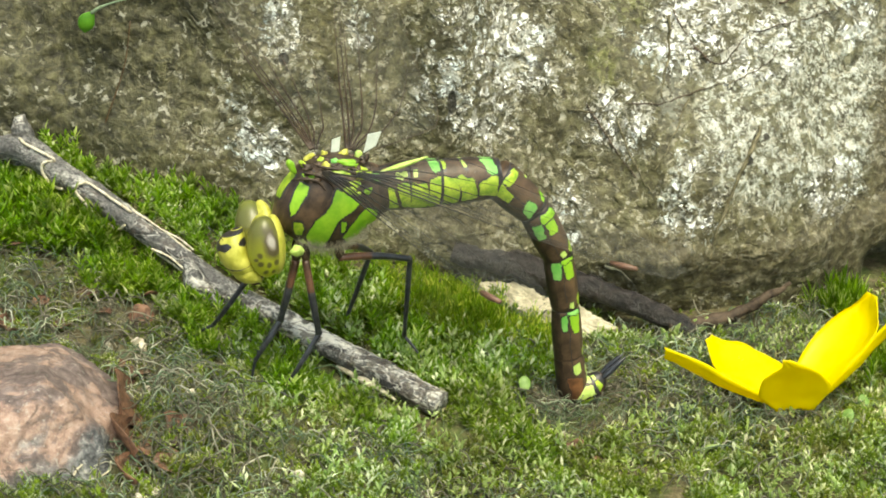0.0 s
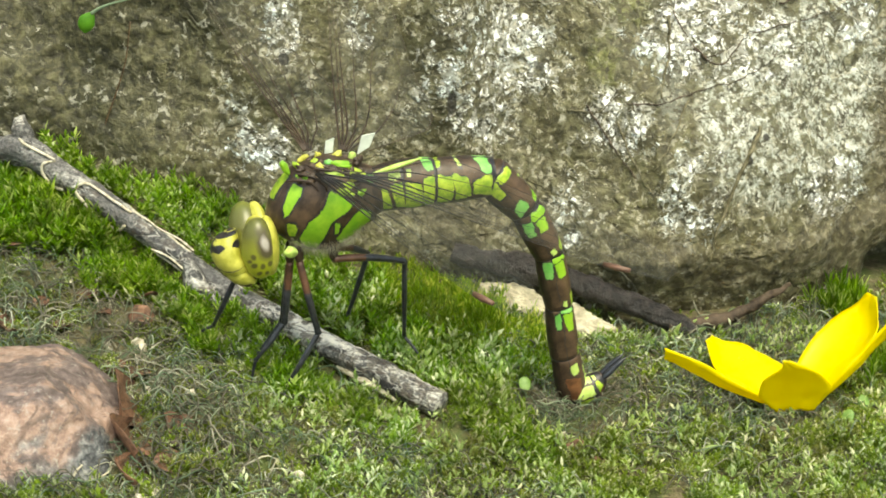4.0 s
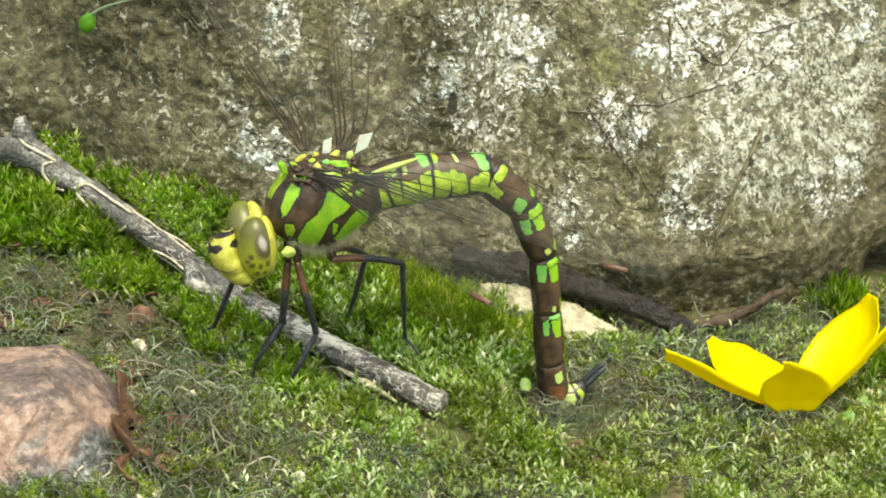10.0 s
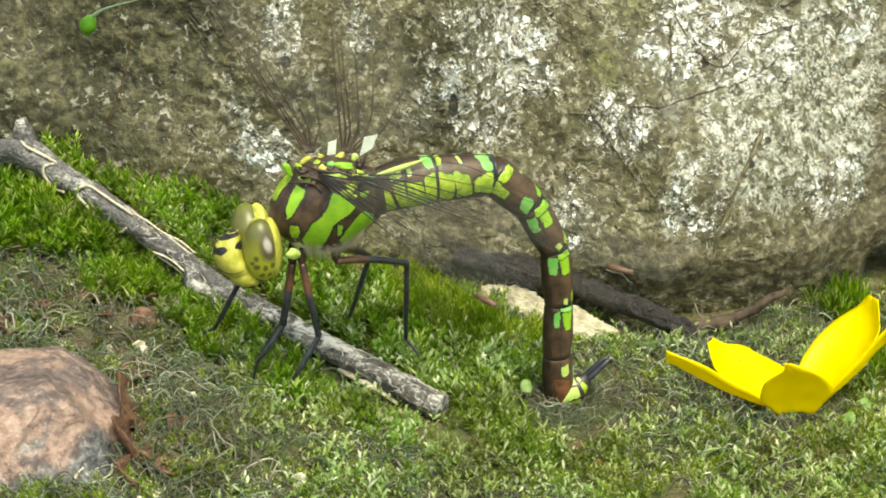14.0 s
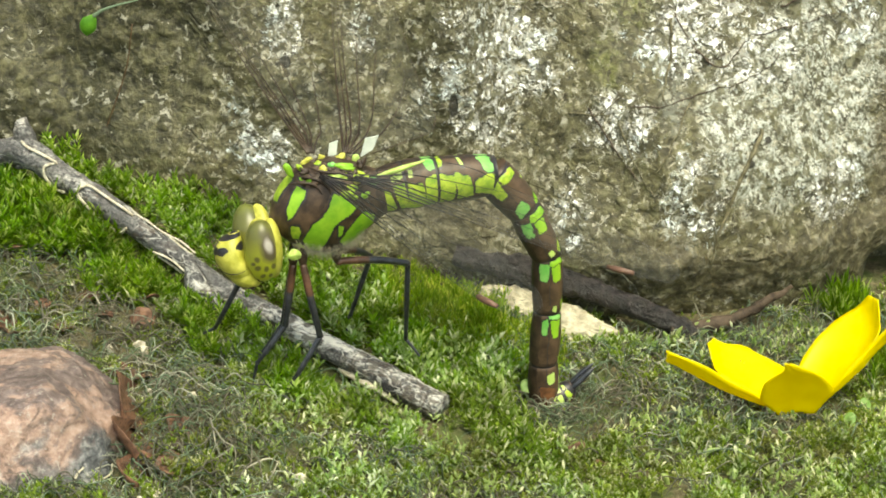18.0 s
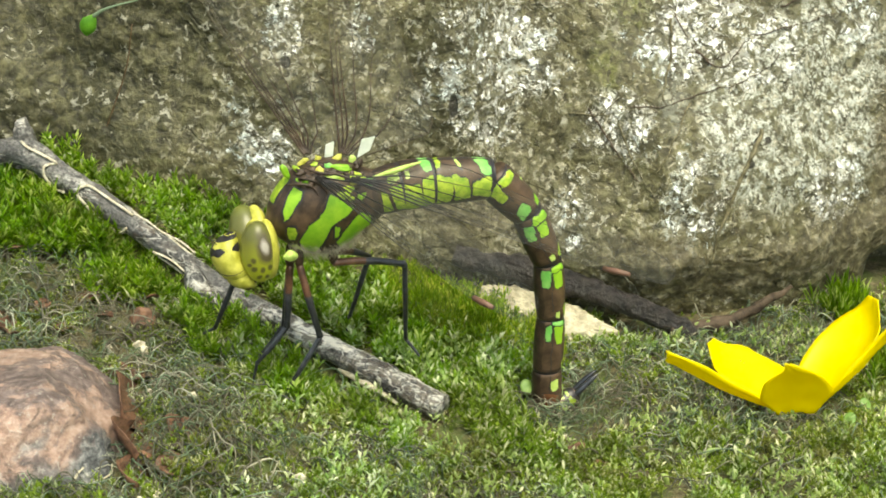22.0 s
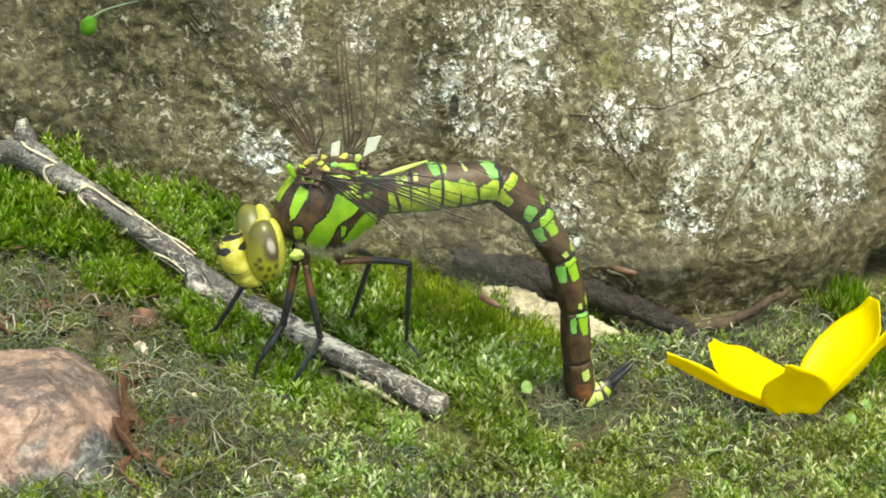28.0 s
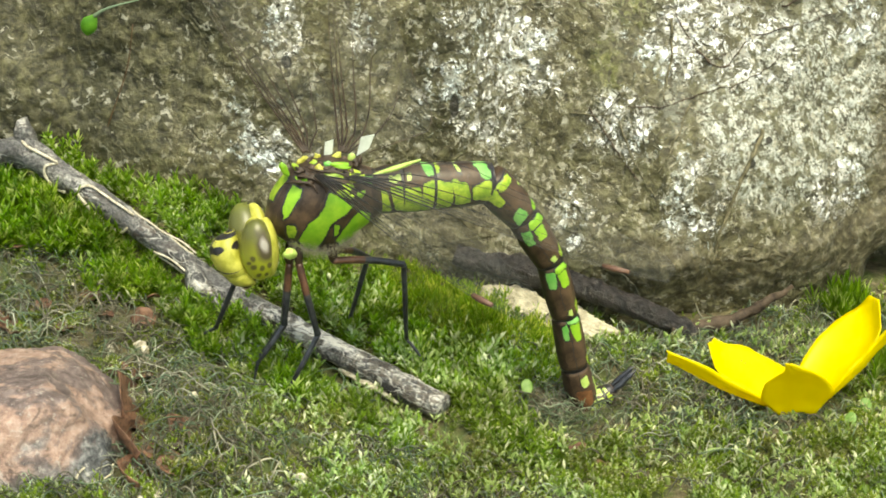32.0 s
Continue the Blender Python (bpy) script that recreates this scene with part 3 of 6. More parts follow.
# ---- the grey stick across the moss ----
def main_stick():
    st = empty("stick", mpose(-30, 12, 9))
    line = [(-68.9, 30.5, 23.1), (-61.0, 27.5, 23.8), (-57.1, 26.0, 24.5), (-52.6, 23.5, 22.5), (-44.3, 18.5, 19.1), (-36.3, 13.5, 15.4), (-32.4, 11.5, 13.4), (-28.5, 9.0, 11.4), (-20.8, 4.6, 9.4), (-13.3, -0.2, 7.4), (-6.0, -4.6, 5.5), (-0.2, -8.4, 4.2)]
    rad = [2.0, 1.9, 2.1, 1.75, 1.65, 1.4, 1.4, 1.6, 1.45, 1.55, 1.75, 1.8]
    pts = [(x + 30, y - 12, z - 9) for x, y, z in line]
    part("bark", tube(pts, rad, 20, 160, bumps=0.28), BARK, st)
    # the stub of a broken side shoot at the upper end
    part("side_stub", tube([(-27.0, 14.4, 13.6), (-27.4, 14.8, 17.6), (-27.6, 15.0, 20.0)], [2.0, 1.5, 0.7], 12, 20, bumps=0.3), BARK, st)
    part("knot", tube([(-2.3, -0.6, 4.0), (-2.2, -2.2, 2.6), (-1.8, -2.8, 1.2)], [1.3, 1.05, 0.4], 12, 16, bumps=0.3, seed=3), BARK, st)
    part("knot", tube([(-3.4, -0.6, 5.6), (-2.6, -2.6, 4.3), (-1.6, -4.2, 3.2), (1.2, -6.2, 1.6)], [0.9, 1.5, 1.45, 0.5], 14, 24, bumps=0.35, seed=5), BARK, st)
    # a lifted sliver of bark under the near end
    part("bark_sliver", tube([(16.63, -13.6, -3.17), (20.46, -16.2, -4.01), (24.21, -18.8, -5.13)], [0.3, 0.5, 0.2], 6, 14, bumps=0.12), PALE_CRUMB, st, "pale splinter of lifted bark")
    # pale frayed edges along the underside
    mid = smooth_points(pts, 100)
    for a, b, way in ((62, 73, (-0.40, -0.66, -0.64)), (70, 84, (-0.36, -0.60, -0.72)), (83, 98, (-0.40, -0.70, -0.60)), (40, 53, (-0.40, -0.55, -0.72)), (28, 42, (-0.40, -0.55, -0.72)), (86, 98, (0.1, 0.1, 1.0)), (34, 52, (0.3, 0.2, 0.93))):
        edge = [tuple(mid[k] + np.array(way) * (1.45 + 0.14 * noise.noise(Vector((k * 0.4, a, 0))))) for k in range(a, b)]
        n = len(edge)
        part("frayed_edge", tube(edge, [0.05 + 0.16 * math.sin(math.pi * (k + 0.5) / n) for k in range(n)], 6, bumps=0.1), PALE_CRUMB, st, "pale frayed bark edge")
    # pale fibres looped over the bark
    for name, pts, r in (
            ("fibre_loop", ((-12.2, 3.2, 8.9), (-13.2, 4.2, 7.9), (-15.0, 5.1, 8.4), (-17.0, 6.5, 9.6), (-18.5, 6.9, 11.2), (-19.2, 7.3, 12.2), (-18.7, 7.4, 13.0), (-17.5, 7.5, 13.2), (-15.7, 6.5, 12.5), (-13.6, 5.2, 11.6), (-11.3, 4.0, 10.5)), 0.2),
            ("fibre_strand", ((-28.3, 15.5, 19.3), (-28.2, 14.9, 17.6), (-26.6, 12.2, 17.1), (-24.2, 11.3, 16.1), (-22.4, 10.5, 15.4)), 0.22),
            ("fibre_strand", ((-22.3, 10.7, 15.2), (-23.9, 10.3, 14.9), (-24.1, 10.0, 13.8), (-23.3, 10.0, 12.4), (-22.2, 9.7, 11.6), (-21.3, 8.7, 11.8)), 0.2),
            ("fibre_strand", ((-9.8, 3.8, 10.0), (-7.0, 2.3, 8.6), (-4.8, 1.8, 7.6), (-2.8, 0.6, 6.5)), 0.15),
            ("fibre_strand", ((-8.4, 0.9, 6.6), (-6.0, -0.4, 6.0), (-3.8, -1.6, 4.6)), 0.15)):
        part(name, tube(pts, [r] * len(pts), 6, 50, bumps=0.06), PALE_CRUMB, st, "pale fibre on the bark")
    return tagged(st, "weathered grey stick with flaking bark lying on the moss", "stick")


main_stick()


def back_twig():
    tw = empty("twig", mpose(20, 21, 5))
    pts = [(-18.5, 5.0, 3.9), (-10, 3.6, 2.8), (0, 0.6, 0.8), (8, -2.2, -1.2), (14.6, -4.6, -3.4)]
    part("bark", tube(pts, [1.5, 2.0, 1.7, 1.5, 1.1], 16, 70, bumps=0.45), DARK_BARK, tw)
    return tagged(tw, "dark wet twig lying at the foot of the boulder", "twig")


def brown_root():
    pts = [(31, 16.6, 1.9), (36, 17.6, 1.9), (40.5, 18.6, 2.9), (44.5, 19.2, 5.0), (48, 19.6, 7.4)]
    ob = part("root", tube(pts, [1.0, 1.05, 0.85, 0.6, 0.3], 10, 40, bumps=0.4), BROWN_TWIG)
    return tagged(ob, "thin brown root running along the boulder's foot", "root")


back_twig()
brown_root()


def lump(name, centre, radii, material, label, category, turn=0, rough=0.12, seed=0, cuts=()):
    """A weathered stone: a ball cut by flat faces (x, y, z, reach), then worn."""
    bm = bmesh.new()
    bmesh.ops.create_icosphere(bm, subdivisions=6 if cuts else 5, radius=1)
    planes = [(Vector(c[:3]).normalized(), c[3]) for c in cuts]
    for v in bm.verts:
        p = v.co.normalized()
        for n, reach in planes:
            over = p.dot(n) - reach
            if over > 0:
                p = p - n * over * 0.9
        q = p * 1.3 + Vector((seed, 0, 0))
        p = p * (1 + rough * (noise.noise(q) + 0.5 * noise.noise(q * 2.6) + 0.3 * noise.noise(q * 6.5) + 0.18 * noise.noise(q * 15)))
        v.co = Vector((p.x * radii[0], p.y * radii[1], max(p.z, -0.7) * radii[2]))
    ob = part(name, bm, material)
    ob.matrix_basis = mpose(*centre, 0, 0, turn)
    return tagged(ob, label, category)


lump("stone", (-51.5, -25.0, 8.9), (17.2, 15.5, 12.3), RED_STONE, "rounded reddish stone with grey crust on the moss", "stone", 12, 0.10, 5.0,
     ((-0.05, 0.25, 1, 0.58), (0.75, 0.1, 0.65, 0.70), (0.95, -0.1, 0.1, 0.84), (0.35, -0.85, 0.45, 0.74), (-0.2, -0.4, 0.9, 0.70)))
lump("pale_stone", (9.5, 22.0, 1.2), (7.0, 3.0, 4.4), CREAM_STONE, "cream-coloured stone at the boulder's foot", "stone", -20, 0.3, 6.0, ((0, -0.5, 0.9, 0.6),))
lump("pale_stone", (16.0, 19.0, 0.8), (8.2, 3.4, 3.7), CREAM_STONE, "cream-coloured stone half sunk below the twig", "stone", -25, 0.3, 2.0, ((0.2, -0.6, 0.8, 0.6), (0.6, -0.7, 0.2, 0.7)))


# ---- the yellow flower ----
def petal(stations, cup, curl, seed, ragged):
    """A thin petal. stations: (one edge, other edge) from heart to tip; cup bows it across, curl rolls its edges."""
    n, k = 30, 15
    rows = smooth_points([(*p, *q) for p, q in stations], n)
    bm = bmesh.new()
    top, low = [], []
    for i, row in enumerate(rows):
        p, q = Vector(row[:3]), Vector(row[3:])
        nxt = rows[min(i + 1, n - 1)] - rows[max(i - 1, 0)]
        side = (q - p).normalized()
        up = side.cross(Vector(nxt[:3] + nxt[3:])).normalized()
        if up.z < 0:
            up = -up
        u = i / (n - 1)
        for j in range(k):
            v = 2 * j / (k - 1) - 1
            rag = ragged * (noise.noise(Vector((u * 9 + seed, v * 2, 0))) + 0.6 * noise.noise(Vector((u * 23 + seed, v * 5, 2)))) * abs(v) ** 6
            c = p + (q - p) * (0.5 + 0.5 * v * (1 + rag)) + up * (-cup * (1 - v * v) * math.sin(math.pi * min(1, 0.15 + u)) + curl * v ** 6 + 0.18 * noise.noise(Vector((u * 4 + seed, v * 2, 1))))
            if i == n - 1:
                c += Vector(nxt[:3]).normalized() * ragged * 4 * noise.noise(Vector((v * 3 + seed, 0, 5)))
            top.append(bm.verts.new(c))
            low.append(bm.verts.new(c - up * 0.2))
    for i in range(n - 1):
        for j in range(k - 1):
            q = [i * k + j, (i + 1) * k + j, (i + 1) * k + j + 1, i * k + j + 1]
            bm.faces.new([top[s] for s in q])
            bm.faces.new([low[s] for s in q[::-1]])
    rim = [i * k for i in range(n)] + [(n - 1) * k + j for j in range(1, k)] + [i * k + k - 1 for i in range(n - 2, -1, -1)] + list(range(k - 2, 0, -1))
    for s in range(len(rim)):
        a, b = rim[s - 1], rim[s]
        bm.faces.new((top[a], top[b], low[b], low[a]))
    return bm


NEAR_PETAL = (
    ((42.2, -5.3, 1.4), (46.8, -5.5, 1.8)),
    ((41.0, -5.7, 2.6), (47.6, -6.0, 3.4)),
    ((39.7, -6.3, 3.9), (48.5, -6.9, 5.4)),
    ((39.6, -7.4, 6.7), (48.0, -7.4, 6.7)),
    ((40.6, -8.1, 8.3), (46.4, -8.2, 8.6)),
    ((41.7, -8.6, 9.4), (44.4, -8.7, 9.8)),
    ((41.6, -9.1, 10.8), (42.4, -9.1, 10.8)),
)


def flower():
    fl = empty("flower", mpose(44.4, -2.2, 2.4))
    x0, y0, z0 = 44.4, -2.2, 2.4
    for cup, curl, ragged, stations in (
            # the narrow petal, turned so that its outer face shows
            (0.2, 0.1, 0.06, (((41.4, -3.2, 1.3), (40.4, -5.4, 3.6)), ((36.1, -3.6, 3.7), (36.4, -5.6, 6.0)), ((31.2, -4.2, 6.6), (32.6, -6.0, 8.6)), ((29.0, -4.6, 8.1), (29.7, -6.0, 9.9)), ((27.7, -5.0, 8.8), (27.6, -6.0, 10.8)))),
            # the two broad petals that show their inner faces
            (0.7, 0.3, 0.05, (((41.4, -4.4, 2.2), (45.0, 0.0, 4.2)), ((37.3, -2.0, 3.7), (42.0, 4.0, 4.3)), ((35.2, 0.0, 4.3), (39.4, 6.8, 4.5)), ((34.6, 2.0, 5.0), (37.4, 7.6, 4.4)), ((34.2, 4.4, 6.3), (35.2, 6.4, 5.9)))),
            (0.8, 0.3, 0.05, (((48.6, -4.6, 3.4), (45.4, 0.6, 4.2)), ((51.3, -3.0, 6.4), (48.3, 4.0, 7.1)), ((54.8, -1.0, 9.5), (52.2, 7.8, 8.2)), ((55.8, 2.0, 11.0), (54.8, 9.2, 9.4)), ((56.4, 6.0, 11.9), (56.0, 8.6, 11.2)))),
            # the outer petal behind the broad one
            (0.2, 0.1, 0.05, (((48.0, -3.8, 2.4), (48.0, -5.2, 4.0)), ((52.3, -3.5, 6.7), (51.3, -5.0, 8.4)), ((54.2, -3.0, 9.0), (54.1, -4.5, 12.0)), ((57.9, -2.5, 12.9), (56.6, -4.0, 15.4)))),
            # the near petal, leaning out towards the viewer
            (-0.5, 0.1, 0.02, NEAR_PETAL)):
        moved = [tuple((x - x0, y - y0, z - z0) for x, y, z in pair) for pair in stations]
        part("petal", petal(moved, cup, curl, stations[0][0][0], ragged), PETAL, fl)
    part("flower_heart", ball((0.3, 0.6, 0.3), (1.6, 1.5, 1.0), 16, 10), DEAD_LEAF, fl, "small brownish heart of the flower")
    return tagged(fl, "fallen bright yellow flower with open petals on the moss", "flower")


flower()


# ---- moss, fibres and litter ----
def leaf_shoots(name, spots, leaves, length, width, spread_out, material, label, rng, lean=0.25, tall=(1.5, 3.0), droop=0.3):
    """Many small leafy shoots in one mesh. spots: (x, y, z, size)."""
    spots = np.asarray(spots, float)
    n = len(spots)
    root = np.repeat(spots[:, :3], leaves, 0)
    size = np.repeat(spots[:, 3], leaves)
    h = np.repeat(rng.uniform(tall[0], tall[1], n) * spots[:, 3], leaves)
    la, lm = np.repeat(rng.uniform(0, 6.283, n), leaves), np.repeat(np.abs(rng.normal(0, lean, n)), leaves)
    m = n * leaves
    u = np.tile(np.linspace(0.25, 1.0, leaves), n)
    stem = np.stack([np.cos(la) * lm, np.sin(la) * lm, np.ones(m)], 1)
    base = root + stem * (h * u)[:, None]
    a = np.tile(np.arange(leaves) * 2.4, n) + np.repeat(rng.uniform(0, 6.283, n), leaves) + rng.normal(0, 0.3, m)
    out = spread_out * (1.25 - 0.75 * u) + rng.normal(0, 0.15, m)
    d = np.stack([np.cos(a) * np.sin(out), np.sin(a) * np.sin(out), np.cos(out)], 1) + stem * 0.2
    d /= np.linalg.norm(d, axis=1)[:, None]
    s = np.cross(d, np.array([0.0, 0.0, 1.0]) + rng.normal(0, 0.25, (m, 3)))
    s /= np.linalg.norm(s, axis=1)[:, None] + 1e-6
    nrm = np.cross(s, d)
    ln = (rng.uniform(length[0], length[1], m) * size)[:, None]
    wd = (rng.uniform(width[0], width[1], m) * size)[:, None]
    down = np.array([0, 0, -1.0]) * ln * droop * rng.uniform(0, 1, (m, 1))
    mid = base + d * ln * 0.45 + nrm * wd * 0.25
    verts = np.stack([base, mid + s * wd * 0.5 - nrm * wd * 0.3, mid, mid - s * wd * 0.5 - nrm * wd * 0.3, base + d * ln + down], 1).reshape(-1, 3)
    k = np.arange(m)[:, None] * 5
    faces = np.concatenate([k + np.array([[0, 1, 2]]), k + np.array([[0, 2, 3]]), k + np.array([[1, 4, 2]]), k + np.array([[2, 4, 3]])], 0)
    ob = array_mesh(name, verts, faces, material, smooth=False)
    return tagged(ob, label, "moss", kind="stuff")


def threads(name, lines, material, label, category, radius=(0.07, 0.13)):
    """Many thin curved fibres, three-sided, in one mesh. lines: lists of points."""
    verts, faces = [], []
    rng = np.random.default_rng(3)
    for pts in lines:
        p = smooth_points(pts, 12)
        r = rng.uniform(*radius)
        d = np.gradient(p, axis=0)
        d /= np.linalg.norm(d, axis=1)[:, None] + 1e-9
        s = np.cross(d, (0.2, 0.1, 0.97))
        s /= np.linalg.norm(s, axis=1)[:, None] + 1e-9
        t = np.cross(s, d)
        o = len(verts)
        for i in range(12):
            k = r * (1 - 0.5 * abs(i / 5.5 - 1))
            for c, q in ((1, 0), (-0.5, 0.87), (-0.5, -0.87)):
                verts.append(p[i] + s[i] * k * c + t[i] * k * q)
        for i in range(11):
            for j in range(3):
                faces.append((o + i * 3 + j, o + i * 3 + (j + 1) % 3, o + i * 3 + 3 + (j + 1) % 3, o + i * 3 + 3 + j))
    ob = array_mesh(name, verts, faces, material)
    return tagged(ob, label, category, kind="stuff")


def moss():
    rng = np.random.default_rng(11)
    leaf, hair, low, tuft = [], [], [], []
    for _ in range(90000):
        x, y = rng.uniform(-80, 80), rng.uniform(-48, 42)
        if y > rock_foot(x) + 0.8 or (x + 51) ** 2 / 270 + (y + 24) ** 2 / 190 < 0.9:
            continue
        patch = noise.noise(Vector((x, y, 2)) * 0.07)
        patch2 = noise.noise(Vector((x, y, 9)) * 0.13)
        clump = noise.noise(Vector((x, y, 5)) * 0.33)
        z = ground_height(x, y) - 0.3 + 1.6 * max(clump, -0.2)
        stick_y = -8.0 - 0.67 * x                                   # the stick's line over the ground
        behind = y - stick_y
        size = 1.0
        if -8 < behind < 3 and -64 < x < 3:                         # kept low by the stick
            size = 0.45 if behind > -4.5 else 0.75 if x < -16 else 0.55
            if rng.random() < (0.75 if behind > -4.5 else 0.15):
                continue
        if (x - 18) ** 2 + (y - 0) ** 2 < 40 or (x - 44) ** 2 / 2 + (y + 3) ** 2 < 30:
            size = 0.5
        if (x - 16) ** 2 + (y + 3) ** 2 < 55:                       # trodden bare where the eggs are laid
            size = 0.3
            if rng.random() < 0.7:
                continue
        if -20 < x < 16 and y > rock_foot(x) - 6:                   # short where it meets the boulder
            size *= 0.5
        bank = y > 9 + 4 * patch - 0.35 * (x + 30) * (x > -30)
        if x < -37 and y > 14 + 4 * patch and behind < 1:
            if rng.random() < 0.5 + 0.3 * clump:
                leaf.append((x, y, z, size * rng.uniform(0.9, 1.6)))
        elif (behind > 1 + 4 * patch and x < 16 and bank) or (behind > 4 and 0 < x < 13 and y > 4):
            if -9 + 3 * patch2 < x < 16 and y > 10 + 4 * patch2 - 0.35 * x:
                if rng.random() < 0.62:
                    hair.append((x, y, z, size * rng.uniform(0.75, 1.25) * (0.7 if x > 8 else 1)))
            elif rng.random() < 0.30 + 0.45 * clump:
                (tuft if rng.random() < 0.65 else leaf).append((x, y, z, size * rng.uniform(0.7, 1.3)))
        elif behind > (-14 - 5 * patch2 if -47 < x < -4 else -3) and -47 < x < 13:
            if rng.random() < 0.42 + 0.4 * clump:
                (leaf if behind < 0 and x < -18 and patch2 + 0.6 * clump > -0.15 else tuft).append((x, y, z, size * rng.uniform(0.7, 1.3)))
        elif x < -26 + 6 * patch2 and y > -22 and behind < -7:
            if clump + 0.5 * patch2 > -0.05 and rng.random() < 0.4:
                low.append((x, y, z, rng.uniform(0.5, 1.0)))
        else:
            bald = (16 < x < 44 and -3 < y < 12) or (x > 24 and y > 11)
            if rng.random() < (0.42 + 0.7 * patch2 + 0.4 * clump) * (0.25 if bald else 0.62 if -24 < x < 14 and y < -17 and noise.noise(Vector((x, y, 4)) * 0.1) > -0.05 else 1.0):
                low.append((x, y, z, size * rng.uniform(0.65, 1.2)))
    leaf_shoots("leafy_moss", leaf, 18, (0.9, 1.9), (0.26, 0.46), 1.05, LEAF_MOSS, "bright green leafy moss on the bank", rng, tall=(1.6, 3.8), lean=0.4)
    leaf_shoots("hair_moss", hair, 11, (1.0, 2.2), (0.19, 0.34), 0.8, HAIR_MOSS, "yellow-green fine hair moss below the boulder", rng, tall=(1.6, 4.0), lean=0.35)
    leaf_shoots("pale_tipped_moss", tuft, 14, (0.8, 1.6), (0.28, 0.5), 1.05, TUFT_MOSS, "feathery moss with pale green tips round the stick", rng, tall=(1.0, 2.6), lean=0.5)
    leaf_shoots("low_moss", low, 10, (0.45, 1.1), (0.2, 0.4), 1.05, LOW_MOSS, "low green moss with pale tips", rng, tall=(0.6, 1.7), lean=0.5)
    # larger pale sprigs that catch the light
    sprigs = []
    for _ in range(7000):
        x, y = rng.uniform(-70, 75), rng.uniform(-44, 24)
        behind = y + 8.0 + 0.67 * x
        if (x - 16) ** 2 + (y + 3) ** 2 < 60 or (x < -24 and behind < 2) or abs(behind) < 3 or y > rock_foot(x) - 6 or (16 < x < 40 and -3 < y < 12) or y > 16:
            continue
        if -26 < x < 16 and 3 < behind < 20 and rng.random() < 0.75:
            sprigs.append((x, y, ground_height(x, y) + 1.4, rng.uniform(0.9, 1.5)))
        elif rng.random() < 0.5 + 0.9 * noise.noise(Vector((x, y, 3)) * 0.16):
            sprigs.append((x, y, ground_height(x, y) + 0.8, rng.uniform(0.7, 1.25)))
    leaf_shoots("moss_sprigs", sprigs, 4, (0.8, 1.6), (0.3, 0.5), 1.0, PALE_MOSS, "scattered pale green moss sprigs", rng, tall=(0.5, 1.6), lean=0.7)
    dry, green = [], []
    for _ in range(9500):
        x, y = rng.uniform(-78, 74), rng.uniform(-44, 26)
        on_left = x < -22 and y < 20 and y < (-4.0 if x < -46 else -20.0) - 0.67 * x
        right_bald = (8 < x < 48 and -10 < y < 14) or (x > 24 and y > 10) or (-24 < x < 14 and -42 < y < -17 and noise.noise(Vector((x, y, 4)) * 0.1) > -0.05)
        if not (on_left or right_bald or rng.random() < 0.2) or y > rock_foot(x) - 2 or (x + 51) ** 2 / 270 + (y + 24) ** 2 / 195 < 1:
            continue
        if on_left and rng.random() < 0.12:
            continue
        if not on_left and -5 < y + 8.0 + 0.67 * x < 5:
            continue
        a, ln, bend = rng.uniform(0, 6.283), rng.uniform(2.5, 8.0) * (1.25 if on_left else 1.0), rng.normal(0, 0.62)
        pts = []
        for k in range(5):
            pts.append((x, y, ground_height(x, y) + (0.5 + 1.6 * rng.random() if 0 < k < 4 else 0.2) * (1.3 if on_left else 1.1)))
            x, y, a = x + math.cos(a) * ln / 4, y + math.sin(a) * ln / 4, a + bend * 0.5 + rng.normal(0, 0.45)
        (dry if rng.random() < (0.62 if on_left else 0.5) else green).append(pts)
    threads("dry_fibres", dry, FIBRE, "tangle of dry grey-brown root fibres on the soil", "fibres", (0.04, 0.14))
    threads("green_fibres", green, GREEN_FIBRE, "thin curling green threads over the moss", "fibres", (0.04, 0.13))


moss()

# ---- the dragonfly ----
BROWN = grained("brown_shell", (0.023, 0.015, 0.009), (0.105, 0.067, 0.040), 2.6, 0.42, 0.35, 0.05).m
UMBER = grained("umber_shell", (0.014, 0.009, 0.006), (0.062, 0.040, 0.024), 1.6, 0.45, 0.35, 0.05).m
BLACK = grained("black_shell", (0.008, 0.007, 0.008), (0.03, 0.027, 0.028), 1.0, 0.35, 0.5, 0.02).m
GREEN = grained("green_shell", (0.14, 0.34, 0.014), (0.27, 0.48, 0.03), 2.0, 0.42, 0.45, 0.02).m
LIME = grained("lime_shell", (0.15, 0.29, 0.012), (0.42, 0.54, 0.05), 1.0, 0.42, 0.45, 0.03).m
PALE_LIME = grained("pale_lime_shell", (0.32, 0.47, 0.08), (0.50, 0.62, 0.18), 1.0, 0.42, 0.45, 0.03).m
MINT = grained("mint_shell", (0.11, 0.36, 0.06), (0.24, 0.50, 0.13), 1.2, 0.42, 0.45, 0.02).m
YELLOW = grained("yellow_face", (0.32, 0.32, 0.035), (0.54, 0.52, 0.10), 1.3, 0.42, 0.45, 0.03).m
LEG_RED = grained("red_brown_leg", (0.030, 0.014, 0.008), (0.125, 0.060, 0.034), 1.5, 0.30, 0.55, 0.02).m
LEG_DARK = grained("dark_leg", (0.007, 0.008, 0.010), (0.040, 0.044, 0.055), 1.2, 0.3, 0.6, 0.02).m
WING_ROOT = grained("pale_wing_membrane", (0.55, 0.6, 0.52), (0.72, 0.76, 0.68), 1.2, 0.4, 0.4, 0.02).m
